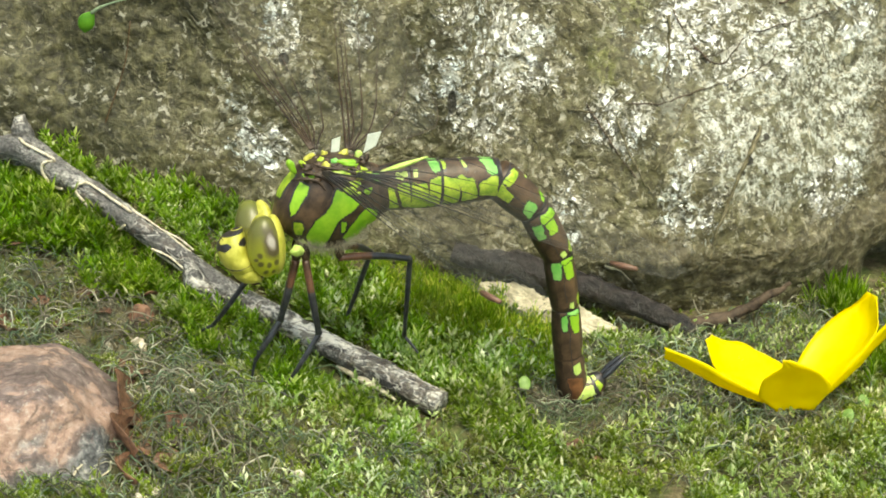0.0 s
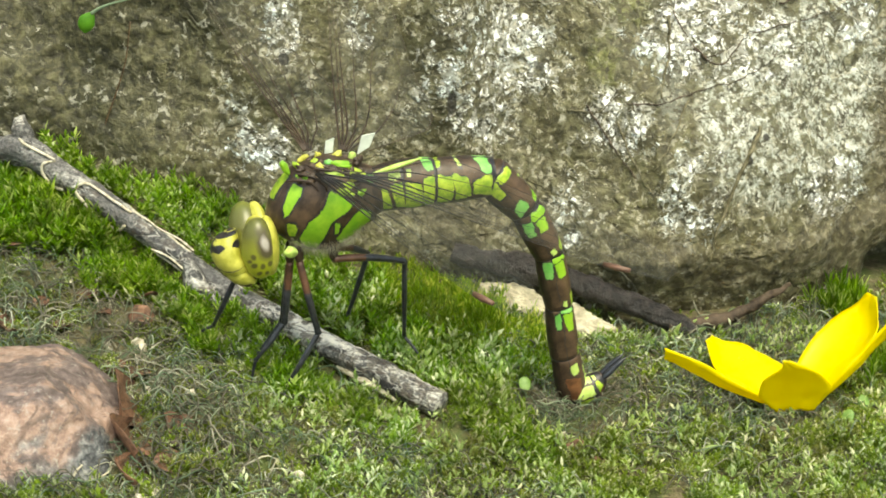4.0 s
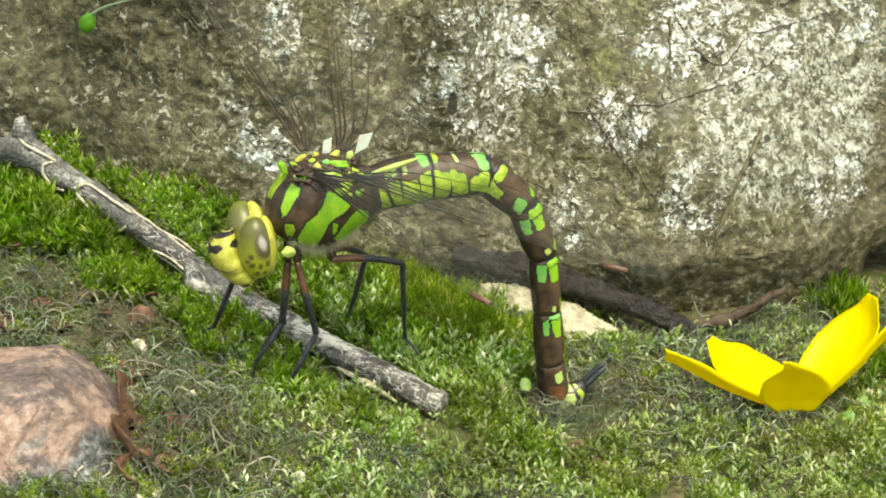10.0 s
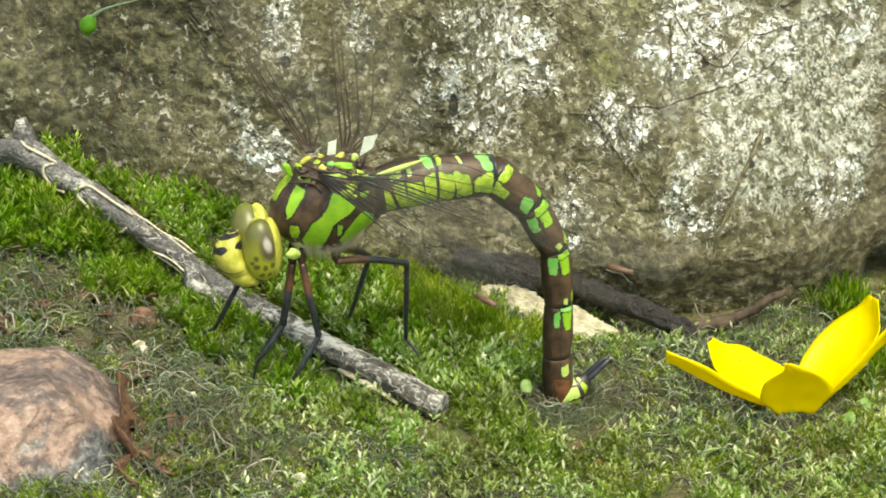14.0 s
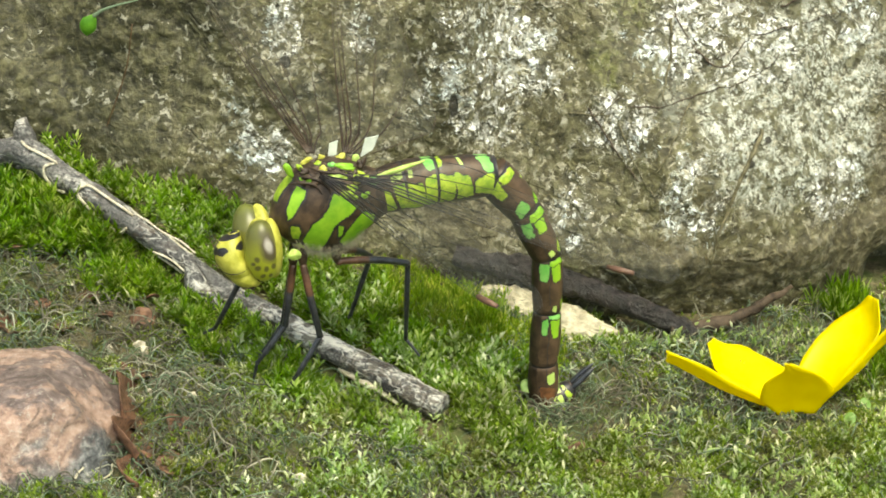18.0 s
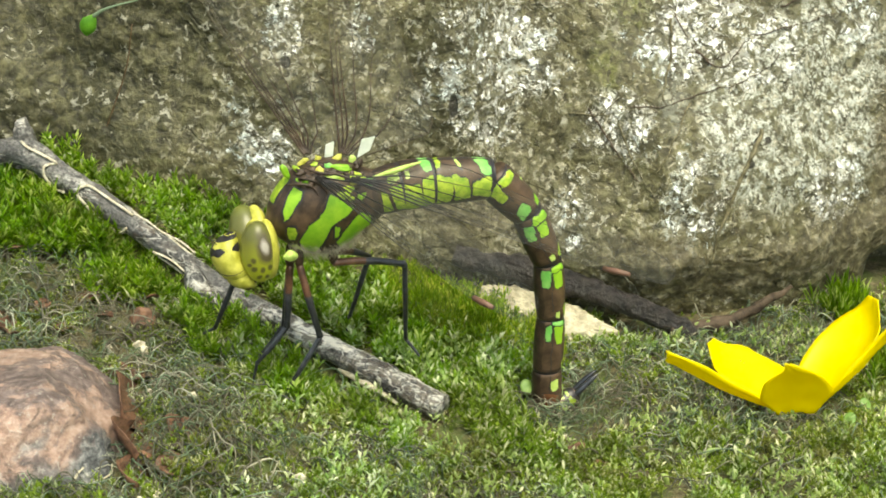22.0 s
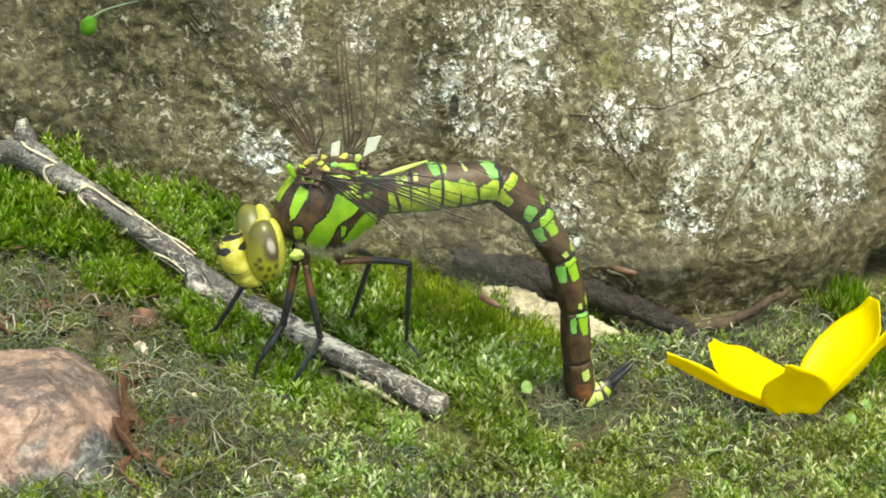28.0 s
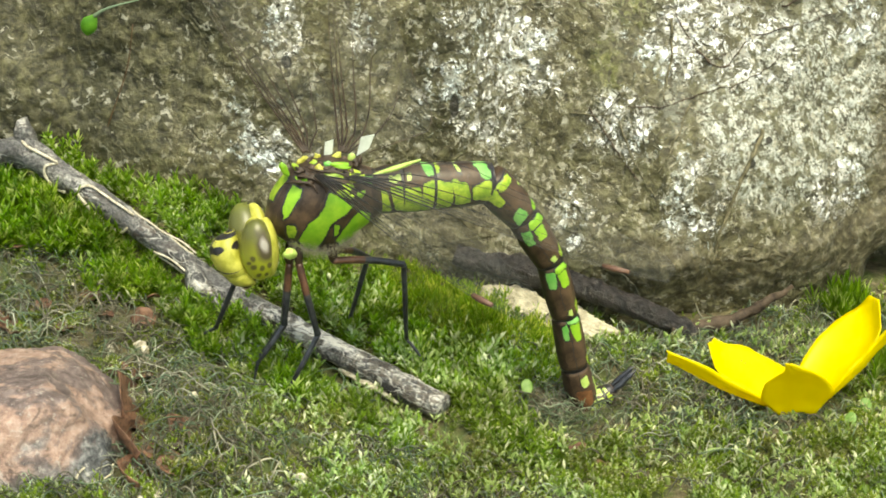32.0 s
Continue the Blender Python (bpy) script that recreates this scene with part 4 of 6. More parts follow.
STIGMA = grained("amber_wing_mark", (0.09, 0.048, 0.03), (0.17, 0.09, 0.058), 1.0, 0.4, 0.4, 0.02).m


def eye_material():
    m = Mat("compound_eye", 0.3, 0.5)
    x, z = m.calc("MULTIPLY", m.axis(0), 1000.0), m.calc("MULTIPLY", m.axis(2), 1000.0)
    wob = m.calc("MULTIPLY", m.calc("SUBTRACT", m.noise(1.2, 2, 0.5), 0.5), 0.8)

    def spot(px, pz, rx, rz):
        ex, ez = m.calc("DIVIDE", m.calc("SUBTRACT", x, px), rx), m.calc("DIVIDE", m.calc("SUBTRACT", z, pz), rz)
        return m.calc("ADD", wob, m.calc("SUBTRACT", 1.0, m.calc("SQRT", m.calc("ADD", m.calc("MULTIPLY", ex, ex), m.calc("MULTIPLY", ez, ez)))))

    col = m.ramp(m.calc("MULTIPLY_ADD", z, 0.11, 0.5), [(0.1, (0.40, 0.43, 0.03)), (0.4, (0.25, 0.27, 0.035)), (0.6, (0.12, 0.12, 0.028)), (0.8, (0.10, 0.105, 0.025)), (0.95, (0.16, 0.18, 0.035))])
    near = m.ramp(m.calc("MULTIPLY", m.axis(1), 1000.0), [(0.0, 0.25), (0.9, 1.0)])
    # view-dependent dark pseudopupil painted into the colour, fainter on the far eye
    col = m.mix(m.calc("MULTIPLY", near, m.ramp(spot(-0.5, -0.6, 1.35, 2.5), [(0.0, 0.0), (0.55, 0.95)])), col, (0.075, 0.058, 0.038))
    # pale reflection on the eye, painted in as colour
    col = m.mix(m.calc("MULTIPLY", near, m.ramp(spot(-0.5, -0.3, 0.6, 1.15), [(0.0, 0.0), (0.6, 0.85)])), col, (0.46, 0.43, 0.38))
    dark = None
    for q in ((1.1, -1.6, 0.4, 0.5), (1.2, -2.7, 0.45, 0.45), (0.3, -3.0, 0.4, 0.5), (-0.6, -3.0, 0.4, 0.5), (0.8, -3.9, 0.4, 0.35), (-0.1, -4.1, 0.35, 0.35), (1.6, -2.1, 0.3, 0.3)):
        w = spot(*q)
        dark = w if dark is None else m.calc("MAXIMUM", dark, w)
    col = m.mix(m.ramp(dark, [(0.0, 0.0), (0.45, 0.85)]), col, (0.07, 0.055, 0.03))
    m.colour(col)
    m.bump(m.voronoi(0.12), 0.01)
    return m.m


def membrane_material():
    m = Mat("clear_wing", 0.25, 0.5)
    m.colour((0.35, 0.36, 0.34))
    tr = m.t.nodes.new("ShaderNodeBsdfTransparent")
    tr.inputs[0].default_value = (0.97, 0.965, 0.95, 1)
    mx = m.t.nodes.new("ShaderNodeMixShader")
    mx.inputs[0].default_value = 0.042
    m.link(tr.outputs[0], mx.inputs[1])
    m.link(m.b.outputs[0], mx.inputs[2])
    m.link(mx.outputs[0], m.t.nodes["Material Output"].inputs[0])
    return m.m


EYE_SKIN, MEMBRANE = eye_material(), membrane_material()

# the insect stands at BODY, facing left and a little to the front; inside it +x is forward, +y its left side
BODY = mpose(-14.36, -6.47, 0, 0, 0, 193)
dragonfly = empty("dragonfly", BODY)
tagged(dragonfly, "brown and green dragonfly laying eggs into moss with curved abdomen", "dragonfly")


def near_line(a, z, p, q):
    """Distance of (a, z) from the stroke p to q, and the place along it."""
    ax, az = q[0] - p[0], q[1] - p[1]
    t = max(0.0, min(1.0, ((a - p[0]) * ax + (z - p[1]) * az) / (ax * ax + az * az)))
    return math.hypot(a - p[0] - t * ax, z - p[1] - t * az), t


# outlines of the thorax marks seen square from the side: forward, up
MARKS = (
    (1, ((4.2, 35.3), (3.2, 34.6), (3.5, 33.8), (4.9, 31.5), (5.4, 31.2), (5.4, 32.5), (4.8, 34.4))),
    (1, ((2.0, 35.9), (3.1, 36.7), (4.0, 36.4), (3.6, 35.9), (2.9, 35.8), (2.0, 35.4))),
    (1, ((-0.1, 33.9), (-2.7, 32.1), (-2.2, 31.3), (-1.0, 30.6), (0.0, 29.9), (1.0, 27.9), (2.0, 26.8), (3.0, 27.2), (3.7, 28.3), (2.4, 30.3), (1.2, 31.0), (0.5, 32.2))),
    (1, ((-3.6, 31.3), (-4.8, 30.8), (-4.6, 29.6), (-2.9, 28.0), (-1.1, 27.2), (-0.7, 27.8), (-2.5, 30.1))),
    (2, ((7.2, 34.0), (6.5, 35.5), (5.1, 37.0), (4.9, 36.2), (6.0, 35.0), (6.7, 33.7))),
    (2, ((5.0, 30.2), (4.2, 30.1), (3.9, 29.4), (4.3, 28.7), (4.9, 28.8), (5.1, 29.5))),
    (5, ((4.9, 28.0), (4.1, 28.0), (3.6, 27.3), (3.8, 26.5), (4.6, 26.5), (5.0, 27.1))),
    (1, ((-0.6, 29.8), (-1.1, 29.6), (-0.9, 28.5), (-0.5, 28.4))),
)


def mark_depth(a, z, poly):
    """How far (a, z) lies inside poly (above zero) or outside it."""
    best, inside = 99.0, False
    for k in range(len(poly)):
        p, q = poly[k - 1], poly[k]
        best = min(best, near_line(a, z, p, q)[0])
        if (p[1] > z) != (q[1] > z) and a < p[0] + (z - p[1]) / (q[1] - p[1]) * (q[0] - p[0]):
            inside = not inside
    return best if inside else -best


def make_thorax():
    profile = [(7.0, 29.6, 0.8, 0.8), (6.4, 30.2, 2.0, 2.0), (5.4, 30.6, 3.0, 3.3), (3.6, 30.8, 3.9, 4.9), (1.6, 30.9, 4.35, 5.7), (-0.4, 31.0, 4.5, 5.9), (-2.4, 31.3, 4.2, 5.2), (-4.4, 31.6, 3.6, 3.9), (-6.2, 31.8, 2.8, 2.9), (-7.4, 31.8, 2.0, 2.3)]
    pr = smooth_points(profile, 170)
    rings = [((a, 0, z), (0, 1, 0), (0.0, 0, 1), hw, hh) for a, z, hw, hh in pr]

    def choose(u, ang):
        # 0 brown, 1 green, 2 lime, 3 black, 4 umber, 5 pale lime
        a, zc, hw, hh = pr[min(int(u * 169), 169)]
        z, y = zc + hh * math.cos(radians(ang)), abs(hw * math.sin(radians(ang)))
        a, z = a + 0.16 * (4 - y), z + 0.45 * (4 - y)
        wob = 0.10 * noise.noise(Vector((a * 0.9, z * 0.9, 0.5)))
        near = 9.0
        for k, poly in MARKS:
            d = mark_depth(a, z, poly)
            if d + wob > -0.06:
                return k
            near = min(near, -d)
        if near < 0.30 + 2 * wob:
            return 3
        for p, q, r in (((0.6, 26.2), (-3.4, 33.6), 0.34), ((6.9, 31.2), (4.4, 36.4), 0.30), ((3.2, 27.0), (0.6, 31.6), 0.26), ((1.9, 31.4), (0.2, 34.8), 0.30), ((5.7, 29.0), (5.9, 32.4), 0.32), ((1.6, 35.4), (4.6, 35.4), 0.16)):
            if near_line(a, z, p, q)[0] < r + wob:
                return 4
        if z > 37.2 or z < 26.4 or a < -5.2 + 3 * wob:
            return 4
        return 0

    th = part("thorax", loft(rings, 220, choose), (BROWN, GREEN, LIME, BLACK, UMBER, PALE_LIME), dragonfly)
    part("wing_saddle", ball((-0.9, 0.1, 35.9), (3.4, 1.4, 0.55), 28, 16), UMBER, th, "dark brown saddle between the wings")
    # the ridge of small plates and dark joints between the wings
    rng = random.Random(2)

    def plate(a, y, z, size, turn, material, label):
        size = [1.25 * v for v in size] if material not in (UMBER, BROWN) else size
        bm = bmesh.new()
        bmesh.ops.create_icosphere(bm, subdivisions=3, radius=1)
        for v in bm.verts:
            k = 1 + 0.38 * noise.noise(v.co * 1.3 + Vector((a * 2, y, z)))
            v.co = Vector((v.co.x * size[0] * k, v.co.y * size[1] * k, v.co.z * size[2] * k))
        bmesh.ops.transform(bm, matrix=Matrix.Translation((a, y, z)) @ Euler([radians(q) for q in turn]).to_matrix().to_4x4(), verts=bm.verts)
        part("dorsal_plate", bm, material, th, label)

    for a, y, z, size, turn, material in (
            (2.2, -0.5, 36.5, (0.62, 0.3, 0.34), (0, 32, 0), YELLOW), (0.55, -0.3, 36.75, (0.34, 0.3, 0.42), (0, 10, 0), YELLOW),
            (-1.75, -0.2, 36.75, (0.5, 0.3, 0.36), (0, 25, 0), YELLOW), (-3.5, 0.0, 36.35, (0.42, 0.3, 0.5), (0, 0, 0), PALE_LIME),
            (0.65, 2.05, 36.0, (0.42, 0.35, 0.62), (0, 10, 0), YELLOW), (-1.8, 1.6, 36.25, (1.15, 0.45, 0.34), (-20, -8, 0), GREEN),
            (-3.4, 1.9, 35.35, (0.7, 0.35, 0.4), (-30, -25, 0), LIME), (-2.1, 3.3, 34.2, (0.85, 0.3, 0.36), (-40, 0, 0), LIME),
            (-2.6, 3.7, 33.1, (0.4, 0.25, 0.3), (-50, 0, 0), LIME), (-0.4, 1.4, 36.5, (0.4, 0.35, 0.3), (0, 0, 0), MINT)):
        plate(a, y, z, size, turn, material, "small yellow-green plate")
    plate(4.6, 3.0, 26.2, (0.62, 0.4, 0.6), (0, 20, 0), PALE_LIME, "pale green plate above a leg")
    for a, y, z, size, turn, material in (
            (-0.2, 2.5, 35.3, (1.5, 0.5, 0.42), (-35, 12, 0), LIME), (-2.6, 2.7, 34.5, (0.95, 0.4, 0.36), (-40, 18, 0), YELLOW),
            (-1.6, 3.6, 33.6, (0.9, 0.4, 0.5), (-55, 10, 0), LIME), (-3.6, 3.1, 33.0, (0.75, 0.4, 0.5), (-50, 20, 0), GREEN),
            (-4.6, 2.3, 34.3, (1.2, 0.4, 0.34), (-30, 6, 0), MINT), (4.7, 1.2, 36.2, (0.34, 0.3, 0.75), (0, 25, 0), GREEN)):
        plate(a, y, z, size, turn, material, "small yellow-green plate")
    for k in range(26):
        a, y = rng.uniform(-4.6, 3.6), rng.uniform(0.2, 3.0)
        plate(a, y, 36.5 - 0.15 * y * y + 0.1 * rng.random() - 0.05 * abs(a), (rng.uniform(0.3, 0.75), rng.uniform(0.2, 0.4), rng.uniform(0.2, 0.42)), (-12 * y, rng.uniform(-40, 40), rng.uniform(-50, 50)), (UMBER, BROWN, UMBER, LIME, UMBER)[k % 5], "small plate between the wings")
    part("wing_costa", tube([(-5.4, 2.4, 35.0), (-8.2, 2.3, 35.6), (-11.4, 2.0, 36.3)], [0.12, 0.34, 0.10], 10, 20), PALE_LIME, th, "yellow-green streak along a wing's root")
    # dark struts that fan from the wing roots over the thorax
    for pts in (((3.6, 2.2, 35.8), (1.6, 3.2, 35.5), (0.4, 3.7, 34.6), (0.2, 3.9, 33.9)), ((1.4, 2.4, 36.3), (-0.6, 3.3, 35.2), (-2.0, 3.7, 33.9), (-2.6, 3.9, 32.4)),
                ((0.4, 2.2, 36.4), (-2.0, 3.0, 35.7), (-4.0, 3.0, 34.5)), ((-1.2, 2.2, 36.2), (-3.4, 2.7, 35.4), (-5.6, 2.6, 34.6)), ((4.9, 2.4, 35.0), (3.4, 3.2, 35.3), (2.0, 3.5, 35.0), (1.2, 3.9, 34.0)),
                ((-3.2, 3.2, 34.2), (-4.2, 3.3, 32.6), (-4.5, 3.0, 31.4)), ((2.4, 1.6, 36.6), (1.0, 2.6, 36.3), (-0.8, 2.7, 36.0), (-2.6, 2.4, 36.0))):
        part("wing_strut", tube(pts, [0.08, 0.17, 0.15, 0.07][:len(pts)] if len(pts) > 3 else [0.1, 0.16, 0.07], 8, 20), UMBER, th, "dark brown ridge under a wing's root")
    for a, y, z, ln in ((1.9, 2.9, 35.0, 1.2), (1.4, 1.5, 36.2, 0.9), (-0.6, 2.4, 35.7, 1.2), (-1.2, 3.0, 35.0, 1.3), (-2.6, 2.6, 35.0, 1.0), (-3.4, 2.9, 34.2, 1.2), (0.2, -0.4, 36.5, 1.2), (-2.7, -0.3, 36.2, 1.1), (1.5, -0.2, 36.4, 1.0), (-4.2, 1.4, 35.2, 0.9)):
        turn = Euler((-0.5, rng.uniform(-0.5, 0.5), rng.uniform(-0.5, 0.5))).to_matrix().to_4x4()
        part("wing_joint", ball((a, y, z), (ln * 0.6, 0.42, 0.36), 12, 8, m=turn), BROWN, th, "dark brown wing joint")
    for pts in (((-0.3, 36.8), (-1.3, 36.9), (-1.5, 38.7), (-0.5, 38.4)), ((-4.2, 36.4), (-5.7, 37.2), (-6.4, 38.9), (-4.8, 38.7))):
        fm = bmesh.new()
        near = [fm.verts.new((a, -0.6, z)) for a, z in pts]
        away = [fm.verts.new((a, -0.75, z)) for a, z in pts]
        fm.faces.new(near)
        fm.faces.new(away[::-1])
        for k in range(4):
            fm.faces.new((near[k], near[k - 1], away[k - 1], away[k]))
        part("wing_flap", fm, WING_ROOT, th, "whitish membrane at a wing's root", smooth=False)
    # fine pale hair under the thorax
    fur = bmesh.new()
    for _ in range(900):
        a, ang = rng.uniform(-4.0, 4.6), rng.uniform(128, 178)
        zc, hw, hh = (float(np.interp(-a, [-q[0] for q in profile], [q[k] for q in profile])) for k in (1, 2, 3))
        n = Vector((rng.uniform(-0.5, 0.5), math.sin(radians(ang)), math.cos(radians(ang)))).normalized()
        root = Vector((a, hw * math.sin(radians(ang)), zc + hh * math.cos(radians(ang))))
        tube([root, root + n * rng.uniform(0.4, 1.1) + Vector((-0.2, 0, -0.2))], [0.013, 0.005], 3, bm=fur)
    part("fur", fur, PALE_HAIR, th, "fine pale hair under the thorax")
    return th


thorax = make_thorax()


# wings: an outline and its main veins, drawn flat along +x with the leading edge at +y
def wing_chord(u, hind):
    lead = 0.35 * math.sin(math.pi * u) - 2.2 * max(0, u - 0.82) ** 1.5 * 8
    wide = (9.8 if hind else 8.6) * (0.30 + 0.70 * math.sin(math.pi * min(1, 0.16 + 0.74 * u ** 0.8)) ** 0.8)
    if hind:
        wide += 2.6 * math.exp(-((u - 0.16) / 0.16) ** 2)
    if u > 0.85:
        wide *= math.sqrt(max(0.0, 1 - ((u - 0.85) / 0.15) ** 2))
    if u < 0.10:
        wide *= 0.25 + 7.5 * u
    return lead, lead - wide


def make_wing(side, hind, root, length, sweep, rise):
    """side: 1 left, -1 right; sweep: degrees backward from straight out; rise: degrees up."""
    n, k = 60, 10
    verts, faces = [], []
    for i in range(n):
        u = i / (n - 1)
        lead, trail = wing_chord(u, hind)
        for j in range(k):
            w = j / (k - 1)
            y = lead + (trail - lead) * w
            verts.append((u * length, y, 0.12 * math.sin(w * 17) * (1 - u) + 0.4 * u * u))
    for i in range(n - 1):
        for j in range(k - 1):
            a = i * k + j
            faces.append((a, a + k, a + k + 1, a + 1))
    rot = Euler((0, radians(-rise), radians((90 + sweep) if side > 0 else -(90 + sweep)))).to_matrix().to_4x4()
    if side > 0:
        rot = rot @ Matrix.Diagonal((1, -1, 1, 1))
    v2 = [tuple(rot @ Vector(p)) for p in verts]
    wing = array_mesh("wing", v2, faces, MEMBRANE, thorax, "clear glassy wing with dark veins")
    wing.matrix_basis = mpose(*root)
    bm = bmesh.new()

    def at(u, w, dz=0.03):
        lead, trail = wing_chord(u, hind)
        return tuple(rot @ Vector((u * length, lead + (trail - lead) * w, 0.12 * math.sin(w * 17) * (1 - u) + 0.4 * u * u + dz)))

    rng = random.Random(7 + hind)
    spans = ((0.0, 0.0, 1.0, 0.17), (0.05, 0.07, 0.97, 0.13), (0.10, 0.12, 0.96, 0.14), (0.16, 0.32, 0.93, 0.13), (0.22, 0.58, 0.85, 0.12), (0.32, 0.86, 0.6, 0.11), (1.0, 1.0, 1.0, 0.045))
    for w0, w1, end, r in spans:
        m = 22
        pts = [at(0.02 + (end - 0.02) * i / m, w0 + (w1 - w0) * min(1, 1.6 * i / m)) for i in range(m + 1)]
        tube(pts, [r * 1.0 * (1 - i / m) ** (3.0 if side > 0 else 1.8) + (0.016 if side > 0 else 0.02) for i in range(m + 1)], 5, bm=bm)
    for i in range(24):
        u = 0.06 + 0.88 * i / 24
        tube([at(u, 0.0), at(u + 0.004, 0.11)], [0.02, 0.02], 4, bm=bm)
    for i in range(70):
        u, w = rng.uniform(0.08, 0.93), rng.uniform(0.12, 0.88)
        tube([at(u, w), at(u + rng.uniform(-0.01, 0.02), min(1, w + rng.uniform(0.08, 0.16)))], [0.012, 0.012], 3, bm=bm)
    part("vein_network", bm, UMBER if side < 0 else BLACK, wing, "fine black veins")
    st = bmesh.new()
    tube([at(0.84, 0.04, 0.05), at(0.87, 0.045, 0.05), at(0.905, 0.06, 0.05)], [0.28, 0.36, 0.25], 8, bm=st)
    part("wing_mark", st, STIGMA, wing, "amber mark near the tip")
    return wing


make_wing(1, False, (1.6, 2.6, 36.0), 43, 17, -1)
make_wing(1, True, (-2.2, 2.6, 35.4), 46, 33, 1.0)
make_wing(-1, False, (1.6, -1.6, 36.4), 46, -13, 14)
make_wing(-1, True, (-2.4, -1.6, 36.0), 45, 8, 14)


# the head, built round its own centre
def make_head():
    hd = part("head", ball((-0.9, 0, -0.4), (1.6, 2.9, 2.6), 24, 16), YELLOW, dragonfly)
    for s in (1, -1):
        tilt = Euler((radians(-16 * s), radians(-10), radians(-8 * s))).to_matrix().to_4x4()
        low = 1.05 if s > 0 else 0.0                  # the head is tipped to its left
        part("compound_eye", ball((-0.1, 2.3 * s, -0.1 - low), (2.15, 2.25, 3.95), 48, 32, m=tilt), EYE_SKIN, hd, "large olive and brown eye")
        part("eye_rim", ball((-1.35, 1.75 * s, -0.3 - low), (1.3, 2.4, 3.85), 28, 18, m=tilt), YELLOW, hd, "yellow rim behind the eye")
        part("antenna", tube([(4.2, 0.9 * s, 0.9), (5.0, 1.4 * s, 2.1), (5.6, 1.7 * s, 3.3)], [0.05, 0.03, 0.015], 5), BLACK, hd)
        part("mandible", ball((2.0, 0.8 * s, -5.1), (0.6, 0.6, 0.5), 12, 8), BROWN, hd)
    # the face: one smooth shield from brow to lip
    shield = smooth_points([(1.5, 2.2, 0.7, 0.9), (1.0, 2.9, 1.4, 1.7), (0.0, 3.3, 1.75, 2.25), (-1.2, 3.35, 1.8, 2.45), (-2.4, 3.1, 1.75, 2.45), (-3.3, 2.85, 1.6, 2.2), (-3.55, 2.75, 1.45, 2.05)], 90)
    rings = [((x, 0, z), (0, 1, 0), (1, 0, 0), hw, hx) for z, x, hx, hw in shield]

    def brow_marks(u, ang):
        z, x, hx, hw = shield[min(int(u * 89), 89)]
        y = hw * math.sin(radians(ang))
        wob = 0.12 * noise.noise(Vector((y * 1.5, z * 1.5, 0)))
        if z > 1.12 + wob or (abs(y) < 0.3 + wob and z > -0.6) or near_line(y, z, (-1.6, 0.3), (1.7, 0.05))[0] < 0.42 + wob:
            return 1 if not (0.62 < z < 1.12 and 0.35 < abs(y) < 1.7) else 0
        return 0

    part("face", loft(rings, 72, brow_marks), (YELLOW, BLACK), hd, "yellow face with a black brow mark")
    part("face_line", ball((3.1, 0, -2.2), (1.80, 2.52, 0.13), 40, 10, m=Euler((radians(-17), radians(6), 0)).to_matrix().to_4x4()), BLACK, hd, "thin dark line across the face")
    lip = smooth_points([(-3.45, 2.7, 1.4, 2.0), (-4.1, 2.5, 1.5, 2.05), (-4.9, 2.1, 1.3, 1.75), (-5.4, 1.7, 0.8, 1.1)], 24)
    part("upper_lip", loft([((x, 0, z), (0, 1, 0), (1, 0, 0), hw, hx) for z, x, hx, hw in lip], 40), YELLOW, hd)
    part("mouth", ball((1.5, 0, -4.6), (1.1, 1.4, 0.65), 20, 12), BROWN, hd)
    part("crown", ball((2.2, 0, 1.2), (0.7, 0.6, 0.5), 16, 10), BLACK, hd, "black crown between the eyes")
    return hd


head = make_head()
HEAD_AT = (8.9, 0.0, 27.4)
HEAD_TURN = (14, 10, 9)

# the abdomen: ten segments, each along +x from its front joint, its back upward
SEG_LEN = (3.9, 3.9, 7.24, 6.47, 7.18, 7.69, 7.45, 6.4, 2.8, 2.0)
SEG_R = (2.5, 2.95, 2.8, 2.45, 2.1, 1.85, 1.75, 1.84, 1.9, 1.85, 1.25)


RUST = grained("rusty_shell", (0.06, 0.024, 0.010), (0.22, 0.10, 0.042), 1.6, 0.4, 0.5, 0.03).m
